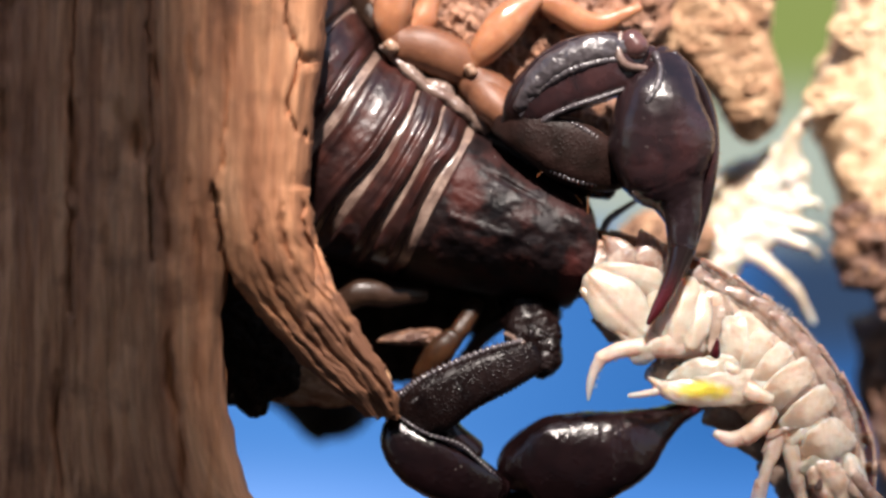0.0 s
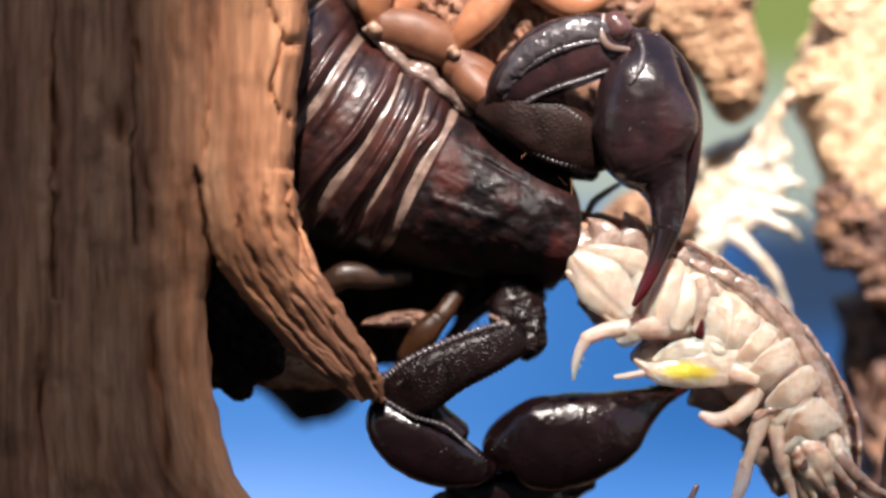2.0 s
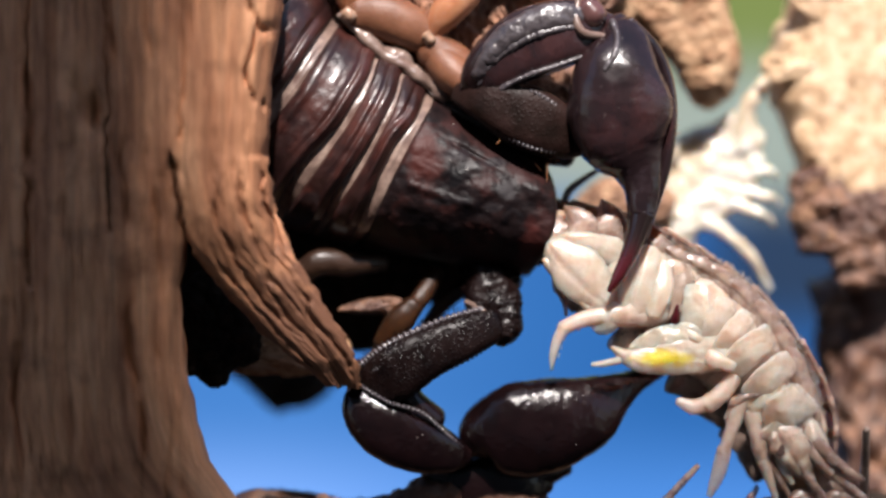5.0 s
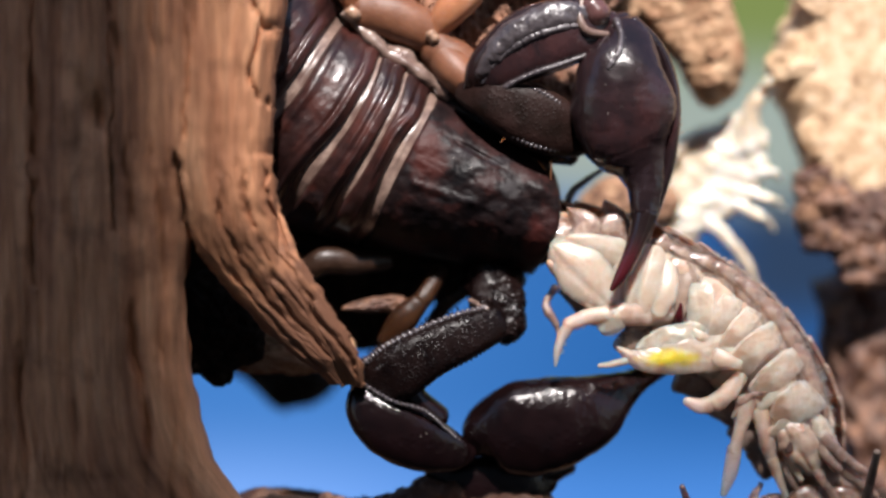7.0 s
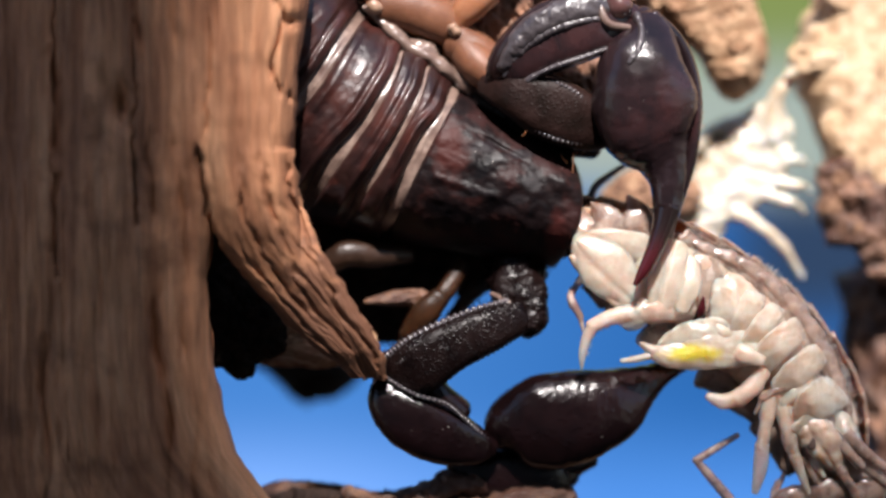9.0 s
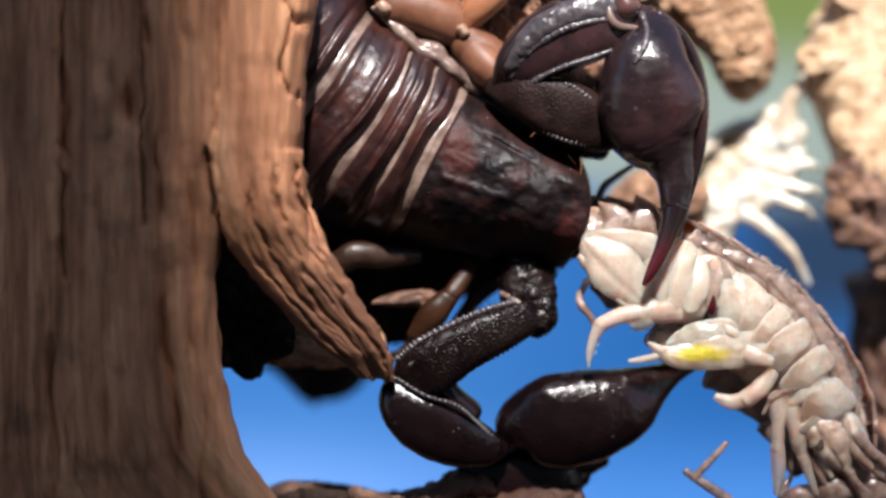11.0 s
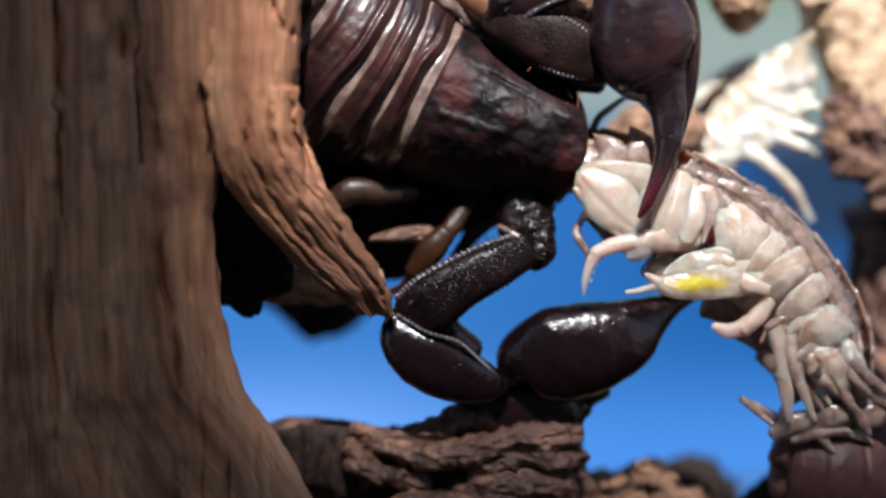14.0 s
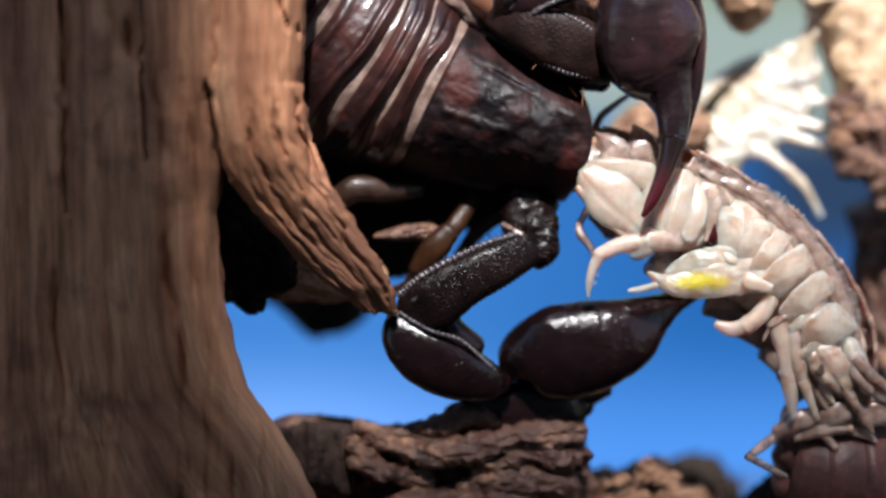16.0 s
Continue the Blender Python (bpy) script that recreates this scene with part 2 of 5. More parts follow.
TOP_BARK = surface("pinkish_bark", [(0.32, (0.030, 0.014, 0.010)), (0.46, (0.20, 0.098, 0.062)), (0.60, (0.38, 0.215, 0.145)), (0.78, (0.60, 0.40, 0.29))],
                   2.6, (1, 1, 0.5), rough=0.7, bump=1.0, bump_scale=7.0, depth=0.00010, blotch=(0.34, 0.16, 0.09), blotch_scale=0.7)
PALE_WOOD = surface("pale_broken_wood", [(0.3, (0.16, 0.078, 0.040)), (0.44, (0.48, 0.31, 0.175)), (0.7, (0.74, 0.57, 0.40))],
                    1.6, (1, 1, 1), rough=0.75, bump=0.4, bump_scale=5.0, depth=0.00006, blotch=(0.30, 0.14, 0.065), blotch_scale=0.35, blotch_at=(0.58, 0.72))
ORANGE_WOOD = surface("broken_orange_wood", [(0.3, (0.07, 0.030, 0.014)), (0.45, (0.34, 0.19, 0.10)), (0.70, (0.62, 0.42, 0.26))],
                      1.8, (1, 1, 1), rough=0.75, bump=0.6, bump_scale=5.0, depth=0.00008, blotch=(0.24, 0.105, 0.05), blotch_scale=0.4, blotch_at=(0.5, 0.66))
CHAR_BROWN = surface("grey_dark_bark", [(0.3, (0.010, 0.0055, 0.004)), (0.7, (0.062, 0.036, 0.027))], 2.0, rough=0.85, bump=0.7, bump_scale=6.0, spec=0.3)
# Near black: on the slab and the flake it holds the shade.
BLACK_OR_SHADED = surface("black_or_shaded_wood", [(0.3, (0.006, 0.004, 0.003)), (0.7, (0.03, 0.02, 0.014))], 2.0, rough=0.9, bump=0.6, spec=0.2)
SHELL = surface("dark_chitin", [(0.34, (0.0016, 0.0011, 0.0013)), (0.5, (0.0042, 0.0019, 0.0019)), (0.66, (0.012, 0.0036, 0.0030))], 0.45,
                rough=0.17, rough_to=0.30, bump=0.6, bump_scale=5.0, depth=0.00003, spec=0.42,
                blotch=(0.009, 0.007, 0.008), blotch_scale=0.9, blotch_at=(0.55, 0.72), speck=((0.30, 0.27, 0.24), 8.0, 0.755))
# Brown chitin of the raised arm, lightened to hold the sky's reflection.
ARM_SHELL = surface("brown_chitin_sky_sheen", [(0.34, (0.008, 0.005, 0.006)), (0.5, (0.019, 0.010, 0.011)), (0.66, (0.042, 0.015, 0.015))], 0.45,
                    rough=0.17, rough_to=0.30, bump=0.5, bump_scale=5.0, depth=0.00003, spec=0.5,
                    blotch=(0.024, 0.018, 0.022), blotch_scale=0.9, blotch_at=(0.55, 0.72), speck=((0.30, 0.27, 0.24), 8.0, 0.74))
BACK_SHELL = surface("back_chitin", [(0.34, (0.006, 0.0036, 0.0038)), (0.48, (0.018, 0.0068, 0.0062)), (0.66, (0.056, 0.0140, 0.0095))], 0.35,
                     rough=0.26, rough_to=0.42, bump=0.8, bump_scale=2.6, depth=0.00005, spec=0.42, coat=0.25, coat_rough=0.12,
                     blotch=(0.030, 0.025, 0.027), blotch_scale=0.6, blotch_at=(0.55, 0.75), speck=((0.32, 0.29, 0.26), 7.0, 0.765))
FRONT_SHELL = surface("front_chitin", [(0.36, (0.003, 0.0022, 0.0028)), (0.50, (0.009, 0.0042, 0.0043)), (0.66, (0.036, 0.0085, 0.0068))], 0.8,
                      rough=0.38, rough_to=0.60, bump=0.6, bump_scale=3.0, depth=0.00004, spec=0.20,
                      blotch=(0.011, 0.0075, 0.009), blotch_scale=0.8, blotch_at=(0.57, 0.75), speck=((0.34, 0.31, 0.28), 7.0, 0.75))
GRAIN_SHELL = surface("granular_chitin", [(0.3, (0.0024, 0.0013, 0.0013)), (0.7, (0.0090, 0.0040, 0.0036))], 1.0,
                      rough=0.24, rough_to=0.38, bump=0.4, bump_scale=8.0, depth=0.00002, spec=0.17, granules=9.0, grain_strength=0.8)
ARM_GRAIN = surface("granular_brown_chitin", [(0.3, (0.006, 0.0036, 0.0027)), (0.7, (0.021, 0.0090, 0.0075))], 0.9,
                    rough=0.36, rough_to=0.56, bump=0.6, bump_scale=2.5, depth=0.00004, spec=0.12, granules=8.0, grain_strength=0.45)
CLAW = surface("beaded_black_chitin", [(0.3, (0.0030, 0.0016, 0.0018)), (0.7, (0.012, 0.0046, 0.0050))], 0.5,
               rough=0.15, rough_to=0.24, bump=0.6, bump_scale=3.0, depth=0.00004, spec=0.4, granules=4.0, speck=((0.30, 0.27, 0.24), 8.0, 0.765))
# Sheen of the keels and upper face is put into this paler base.
SHEEN = surface("sheen_black_chitin", [(0.3, (0.024, 0.018, 0.020)), (0.7, (0.070, 0.056, 0.060))], 0.8,
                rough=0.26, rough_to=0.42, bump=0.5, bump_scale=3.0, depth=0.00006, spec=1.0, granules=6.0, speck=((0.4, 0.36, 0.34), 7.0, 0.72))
RED_TIP = surface("red_brown_chitin", [(0.3, (0.028, 0.004, 0.006)), (0.7, (0.075, 0.009, 0.013))], 0.8, rough=0.22, bump=0.15, spec=0.6)


def finger_material():
    """Black-brown at the root, dark red towards the point."""
    m = RED_TIP.copy()
    m.name = "finger_chitin"
    t = m.node_tree
    b = t.nodes["Principled BSDF"]
    co, sep = t.nodes.new("ShaderNodeTexCoord"), t.nodes.new("ShaderNodeSeparateXYZ")
    t.links.new(co.outputs["Object"], sep.inputs[0])
    r = t.nodes.new("ShaderNodeMapRange")
    r.interpolation_type = "SMOOTHSTEP"
    r.inputs["From Min"].default_value, r.inputs["From Max"].default_value = 0.0009, -0.0010
    t.links.new(sep.outputs["Z"], r.inputs["Value"])
    mix = t.nodes.new("ShaderNodeMix")
    mix.data_type = "RGBA"
    old = b.inputs["Base Color"].links[0].from_socket
    t.links.new(r.outputs[0], mix.inputs["Factor"])
    mix.inputs["A"].default_value = (0.010, 0.005, 0.005, 1)
    t.links.new(old, mix.inputs["B"])
    t.links.new(mix.outputs["Result"], b.inputs["Base Color"])
    return m


FINGER = finger_material()
FINGER_ROOT = surface("joint_chitin", [(0.3, (0.045, 0.020, 0.020)), (0.7, (0.11, 0.05, 0.046))], 0.8, rough=0.25, bump=0.15, spec=0.6)
SKIN = surface("grey_membrane", [(0.3, (0.085, 0.052, 0.042)), (0.55, (0.20, 0.135, 0.108)), (0.75, (0.33, 0.245, 0.20))], 1.6,
               rough=0.30, bump=0.5, bump_scale=5.0, depth=0.00003, spec=0.6, coat=0.3, coat_rough=0.12, blotch=(0.10, 0.055, 0.045), blotch_scale=0.6, blotch_at=(0.5, 0.7))
BROWN_LEG = surface("brown_leg_chitin", [(0.3, (0.105, 0.040, 0.020)), (0.55, (0.165, 0.066, 0.034)), (0.75, (0.23, 0.100, 0.056))], 0.6,
                    rough=0.5, bump=0.5, bump_scale=5.0, depth=0.00003, spec=0.4, sss=0.15, sss_colour=(1.0, 0.4, 0.15))
AMBER = surface("amber_chitin", [(0.3, (0.24, 0.092, 0.044)), (0.55, (0.37, 0.155, 0.080)), (0.75, (0.48, 0.235, 0.135))], 0.7,
                rough=0.26, bump=0.3, bump_scale=3.0, depth=0.00003, spec=0.5, coat=0.5, coat_rough=0.1, sss=0.3, sss_colour=(1.0, 0.4, 0.15))
KNOB = surface("joint_chitin_pale", [(0.3, (0.16, 0.085, 0.05)), (0.7, (0.36, 0.23, 0.16))], 0.9, rough=0.3, bump=0.4, sss=0.2)
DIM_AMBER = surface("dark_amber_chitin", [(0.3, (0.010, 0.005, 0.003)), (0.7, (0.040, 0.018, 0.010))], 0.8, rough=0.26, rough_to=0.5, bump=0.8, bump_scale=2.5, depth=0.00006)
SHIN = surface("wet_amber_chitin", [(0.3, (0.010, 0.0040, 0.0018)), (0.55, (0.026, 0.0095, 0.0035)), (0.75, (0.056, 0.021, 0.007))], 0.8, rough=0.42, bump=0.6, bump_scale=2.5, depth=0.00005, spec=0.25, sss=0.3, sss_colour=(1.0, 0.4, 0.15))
CREAM = surface("cream_cuticle", [(0.32, (0.42, 0.280, 0.215)), (0.45, (0.55, 0.390, 0.310)), (0.56, (0.64, 0.480, 0.395)), (0.70, (0.84, 0.71, 0.62))], 0.9,
                rough=0.22, rough_to=0.45, bump=0.4, bump_scale=2.2, depth=0.00008, spec=0.5, coat=1.0, coat_rough=0.13, sss=1.0, sss_colour=(1.0, 0.52, 0.36), sss_scale=0.0010,
                blotch=(0.44, 0.30, 0.22), blotch_scale=0.6, blotch_at=(0.50, 0.80), alpha=0.66, glint=1.0)
TAN = surface("tan_cuticle", [(0.34, (0.27, 0.170, 0.122)), (0.5, (0.41, 0.285, 0.215)), (0.68, (0.58, 0.45, 0.355))], 0.9,
              rough=0.2, rough_to=0.4, bump=0.4, bump_scale=3.0, depth=0.00007, spec=0.5, coat=1.0, coat_rough=0.08, sss=0.9, sss_colour=(1.0, 0.50, 0.32), sss_scale=0.0007, glint=0.9)
VEIL = surface("clear_brown_cuticle", [(0.34, (0.13, 0.078, 0.060)), (0.5, (0.25, 0.165, 0.132)), (0.68, (0.42, 0.31, 0.25))], 1.1,
               rough=0.12, rough_to=0.4, bump=0.6, bump_scale=4.0, depth=0.00006, spec=0.7, coat=0.6, coat_rough=0.1, sss=0.8, sss_colour=(1.0, 0.55, 0.36), sss_scale=0.0006, alpha=0.8)
CLEAR = surface("clear_grey_cuticle", [(0.34, (0.15, 0.105, 0.08)), (0.6, (0.32, 0.24, 0.19))], 1.1,
                rough=0.1, rough_to=0.3, bump=0.5, bump_scale=3.0, depth=0.00006, spec=0.8, alpha=0.7)
PLATE = surface("grey_brown_cuticle", [(0.3, (0.10, 0.066, 0.05)), (0.5, (0.19, 0.135, 0.105)), (0.72, (0.34, 0.26, 0.21))], 1.2, (1, 1, 1),
                rough=0.36, bump=0.5, bump_scale=6.0, depth=0.00003, spec=0.5, blotch=(0.16, 0.11, 0.085), blotch_scale=0.9)
DARK_PLATE = surface("brown_cuticle", [(0.3, (0.030, 0.013, 0.009)), (0.55, (0.062, 0.029, 0.021)), (0.75, (0.12, 0.066, 0.050))], 0.7,
                     rough=0.42, bump=0.6, bump_scale=5.0, depth=0.00004, spec=0.45, blotch=(0.075, 0.048, 0.042), blotch_scale=0.5)
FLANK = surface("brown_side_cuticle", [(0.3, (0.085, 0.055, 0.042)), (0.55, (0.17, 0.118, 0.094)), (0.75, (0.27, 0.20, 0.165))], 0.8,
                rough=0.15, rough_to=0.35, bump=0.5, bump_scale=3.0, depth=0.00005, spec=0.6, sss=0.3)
LOW_SHELL = surface("red_brown_cuticle", [(0.3, (0.062, 0.024, 0.020)), (0.55, (0.125, 0.054, 0.046)), (0.75, (0.21, 0.108, 0.09))], 0.6,
                    rough=0.2, rough_to=0.4, bump=0.8, bump_scale=1.5, depth=0.00010, spec=0.12, blotch=(0.045, 0.022, 0.020), blotch_scale=0.35, sss=0.2)
PALE = surface("white_cuticle", [(0.35, (0.42, 0.32, 0.22)), (0.5, (0.62, 0.53, 0.42)), (0.65, (0.84, 0.80, 0.75))], 0.6, rough=0.25, bump=0.5, sss=0.6, sss_colour=(1.0, 0.7, 0.45), sss_scale=0.0007)
EYE_BLACK = surface("black_eye", [(0.3, (0.004, 0.004, 0.005)), (0.7, (0.010, 0.010, 0.012))], 1.0, rough=0.06, bump=0.0, spec=0.8, coat=1.0)
WALL = surface("grey_plaster", [(0.3, (0.20, 0.19, 0.18)), (0.7, (0.30, 0.29, 0.27))], 0.05, rough=0.9, bump=0.3, bump_scale=0.3, depth=0.001)
SOIL = surface("leaf_litter", [(0.3, (0.012, 0.009, 0.006)), (0.7, (0.055, 0.038, 0.025))], 0.3, rough=0.9, bump=0.6, bump_scale=1.0, depth=0.0005)


def stain_or_shade(ob, centre, size, colour, rough=None):
    """Gives a part its own copy of its material, with a patch of stain or painted shade about a place on the board."""
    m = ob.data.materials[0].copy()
    m.name = ob.name + "_stain_or_shade"
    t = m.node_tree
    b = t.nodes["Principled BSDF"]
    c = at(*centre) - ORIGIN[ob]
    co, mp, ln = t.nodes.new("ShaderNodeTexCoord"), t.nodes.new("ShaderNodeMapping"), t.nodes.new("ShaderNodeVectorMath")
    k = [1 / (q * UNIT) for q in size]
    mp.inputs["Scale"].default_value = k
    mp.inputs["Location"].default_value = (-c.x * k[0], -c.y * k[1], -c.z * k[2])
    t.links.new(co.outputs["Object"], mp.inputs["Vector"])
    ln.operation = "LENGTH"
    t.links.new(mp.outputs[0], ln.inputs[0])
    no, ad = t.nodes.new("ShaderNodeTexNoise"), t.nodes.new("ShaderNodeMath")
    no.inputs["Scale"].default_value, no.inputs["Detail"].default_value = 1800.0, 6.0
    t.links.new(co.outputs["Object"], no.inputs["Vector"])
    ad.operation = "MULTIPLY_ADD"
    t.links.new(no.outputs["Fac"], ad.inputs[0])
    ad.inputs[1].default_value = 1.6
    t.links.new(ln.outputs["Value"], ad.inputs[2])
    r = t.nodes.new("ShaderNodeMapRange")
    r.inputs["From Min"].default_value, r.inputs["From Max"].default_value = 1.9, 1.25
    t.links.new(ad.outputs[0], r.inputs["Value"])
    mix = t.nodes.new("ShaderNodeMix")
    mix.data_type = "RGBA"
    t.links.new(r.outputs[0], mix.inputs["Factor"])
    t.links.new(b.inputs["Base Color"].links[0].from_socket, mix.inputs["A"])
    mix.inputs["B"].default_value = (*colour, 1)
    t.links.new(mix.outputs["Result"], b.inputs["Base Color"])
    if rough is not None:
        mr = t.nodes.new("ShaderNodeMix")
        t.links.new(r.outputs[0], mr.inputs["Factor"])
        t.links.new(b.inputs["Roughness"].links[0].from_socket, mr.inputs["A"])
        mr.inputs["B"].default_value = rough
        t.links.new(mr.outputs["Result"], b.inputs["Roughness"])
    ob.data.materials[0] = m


def backdrop_material():
    m = bpy.data.materials.new("far_blue_and_green")
    m.use_nodes = True
    t = m.node_tree
    t.nodes.remove(t.nodes["Principled BSDF"])
    L = t.links.new
    co = t.nodes.new("ShaderNodeTexCoord")
    sep = t.nodes.new("ShaderNodeSeparateXYZ")
    L(co.outputs["Object"], sep.inputs[0])

    def span(axis, a, b):
        n = t.nodes.new("ShaderNodeMapRange")
        n.interpolation_type = "SMOOTHSTEP"
        n.inputs["From Min"].default_value, n.inputs["From Max"].default_value = a, b
        L(sep.outputs[axis], n.inputs["Value"])
        return n.outputs[0]

    def blend(f, a, b):
        n = t.nodes.new("ShaderNodeMix")
        n.data_type = "RGBA"
        L(f, n.inputs["Factor"])
        for key, c in (("A", a), ("B", b)):
            if isinstance(c, tuple):
                n.inputs[key].default_value = (*c, 1)
            else:
                L(c, n.inputs[key])
        return n.outputs["Result"]

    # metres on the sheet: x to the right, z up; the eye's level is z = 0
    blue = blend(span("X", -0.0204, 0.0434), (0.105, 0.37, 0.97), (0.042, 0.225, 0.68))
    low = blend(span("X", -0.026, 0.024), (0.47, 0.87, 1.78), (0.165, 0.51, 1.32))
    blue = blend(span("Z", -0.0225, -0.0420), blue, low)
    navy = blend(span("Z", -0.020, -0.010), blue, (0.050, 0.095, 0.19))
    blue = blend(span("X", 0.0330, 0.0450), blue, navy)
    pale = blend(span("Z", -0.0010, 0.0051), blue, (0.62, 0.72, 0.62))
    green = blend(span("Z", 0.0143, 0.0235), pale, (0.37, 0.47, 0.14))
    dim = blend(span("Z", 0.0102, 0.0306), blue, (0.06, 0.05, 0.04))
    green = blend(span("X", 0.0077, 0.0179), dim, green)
    # The sheet glows; the distance's light, haze and shade are painted in its colours.
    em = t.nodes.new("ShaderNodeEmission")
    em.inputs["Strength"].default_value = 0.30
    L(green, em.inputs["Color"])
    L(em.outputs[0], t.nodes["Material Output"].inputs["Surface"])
    return m


# ---- the setting ----
def ground_and_backdrop():
    g = 60
    verts = [Vector((-0.3 + 0.6 * i / g, -0.3 + 0.6 * j / g, -0.044 + 0.0012 * fbm((i, j, 0), 0.4, 3))) for j in range(g + 1) for i in range(g + 1)]
    faces = [(j * (g + 1) + i, j * (g + 1) + i + 1, (j + 1) * (g + 1) + i + 1, (j + 1) * (g + 1) + i) for j in range(g) for i in range(g)]
    solid("ground", (verts, faces), SOIL, "brown leaf litter on the ground", "ground", kind="structure")
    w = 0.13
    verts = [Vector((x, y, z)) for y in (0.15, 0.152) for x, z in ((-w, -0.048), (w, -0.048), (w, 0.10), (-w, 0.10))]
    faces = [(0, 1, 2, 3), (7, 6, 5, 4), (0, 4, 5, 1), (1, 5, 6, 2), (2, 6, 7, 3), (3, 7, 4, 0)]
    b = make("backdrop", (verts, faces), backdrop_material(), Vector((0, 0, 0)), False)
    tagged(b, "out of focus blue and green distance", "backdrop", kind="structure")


def add_shade_wall():
    """An added, unseen wall behind the camera; its opening shapes where the sun falls."""
    y0, y1, left, right, low, high = -0.115, -0.111, -0.0008, 0.062, 0.1306, 0.20
    x0, x1, z0, z1 = -0.11, 0.11, -0.044, 0.212
    xs, zs = (x0, left, right, x1), (z0, low, high, z1)
    verts, faces = [], []
    for y in (y0, y1):
        verts += [Vector((x, y, z)) for z in zs for x in xs]
    for j in range(3):
        for i in range(3):
            if (i, j) != (1, 1):
                a = j * 4 + i
                faces += [(a, a + 1, a + 5, a + 4), (a + 16, a + 20, a + 21, a + 17)]
    for a, b in ((5, 6), (6, 10), (10, 9), (9, 5), (0, 1), (1, 2), (2, 3), (3, 7), (7, 11), (11, 15), (15, 14), (14, 13), (13, 12), (12, 8), (8, 4), (4, 0)):
        faces.append((a, b, b + 16, a + 16))
    solid("unseen_shade_wall", (verts, faces), WALL, "added unseen wall that shades the left and the bottom", "wall", kind="structure", smooth=False)


# ---- wood ----
def log_edge(v):
    """Right edge of the standing log's front."""
    return float(np.interp(v, (-2500, -200, 0, 100, 200, 300, 330, 360, 400, 440, 500, 560, 700, 800, 870, 950, 1020, 1100, 1300, 8000),
                           (700, 592, 580, 572, 556, 552, 545, 480, 432, 412, 402, 392, 402, 420, 441, 498, 535, 572, 660, 900)))


def log_mid(v):
    return 400.0 + 0.75 * (log_edge(v) - 520.0) * (v > 700) if log_edge(v) > 520 else 400.0 - 0.75 * (520.0 - log_edge(v))


def board_of(p):
    """The place on the drawing board, u, v and d, of a point."""
    d = p[1] / UNIT
    k = 1 + d / FAR
    return p[0] / UNIT / k + 784, 441 - p[2] / UNIT / k, d


GROOVES = ((20, -40, 26, 16), (138, 95, 20, 9), (205, 190, 12, 14), (282, 318, 22, 8), (335, 360, 9, 7), (398, 405, 10, 6), (455, 470, 8, 5), (-90, -150, 30, 18))


CRACKS = (((497, -60), (505, 40), (526, 82), (531, 108), (552, 110), (580, 103)), ((531, 108), (513, 160), (511, 200), (524, 232), (552, 243)),
          ((374, 330), (382, 362), (386, 400), (391, 440), (409, 505)), ((266, -120), (262, 60), (268, 240), (262, 330), (270, 460)), ((136, -120), (128, 100), (120, 330), (128, 560)), ((398, 60), (402, 150), (396, 250), (392, 300)))


def log_front(u, v, whole=False):
    edge = 556.0 if whole else log_edge(v)
    mid = 400.0 if whole else log_mid(v)
    half = edge - mid if u > mid else mid + 260.0
    x = max(-1.0, min(1.0, (u - mid) / half))
    d = -110 - 100 * math.sqrt(max(0.0, 1 - 0.3 * x * x - 0.7 * x ** 8)) if u > mid else -110 - 30 * math.sqrt(max(0.0, 1 - x * x))
    if u <= mid:
        d -= 70 * (1 - x * x)
    d += 0.06 * max(0.0, v - 500) if v < 1300 else 48
    best = 0.0
    cu, cv = u, v
    u, v = u + 6 * fbm((cu, cv, 2), 0.03, 3, 5), v + 6 * fbm((cu, cv, 8), 0.03, 3, 2)
    for k, line in enumerate(CRACKS):
        for (a, b), (c, e) in zip(line, line[1:]):
            if min(b, e) - 12 < v < max(b, e) + 12 and min(a, c) - 14 < u < max(a, c) + 14:
                f = max(0.0, min(1.0, ((u - a) * (c - a) + (v - b) * (e - b)) / ((c - a) ** 2 + (e - b) ** 2)))
                gap2 = (u - a - f * (c - a)) ** 2 + (v - b - f * (e - b)) ** 2 + 4 * fbm((u, v, 0), 0.08, 2)
                best = max(best, (0.75 if k == 2 else 0.6 if k < 2 else 0.32) * math.exp(-max(0.0, gap2) / 9.0))
    u, v = cu, cv
    d += 34 * best
    s = (v + 100) / 1200
    for a, b, deep, wide in GROOVES:
        c = a + (b - a) * s + 20 * fbm((a, 0, v), 0.005, 4)
        d += 1.0 * deep * math.exp(-((u - c) / wide) ** 2) * max(0.08, 0.42 + 1.1 * fbm((a, 5, v), 0.006, 3))
    d += 5 * ridge((u * 1.0, v * 0.06, 0), 0.022, 4, 3) + 12 * fbm((u, v * 0.2, 0), 0.009, 3, 1)
    d -= 3 * ridge((u * 1.0, v * 0.035, 7), 0.055, 4, 8) + 2.5 * fbm((u, v * 0.3, 3), 0.08, 3, 2)
    d += 34 * math.exp(-((u - 243) / 16) ** 2 - ((v - 255) / 34) ** 2)
    return d


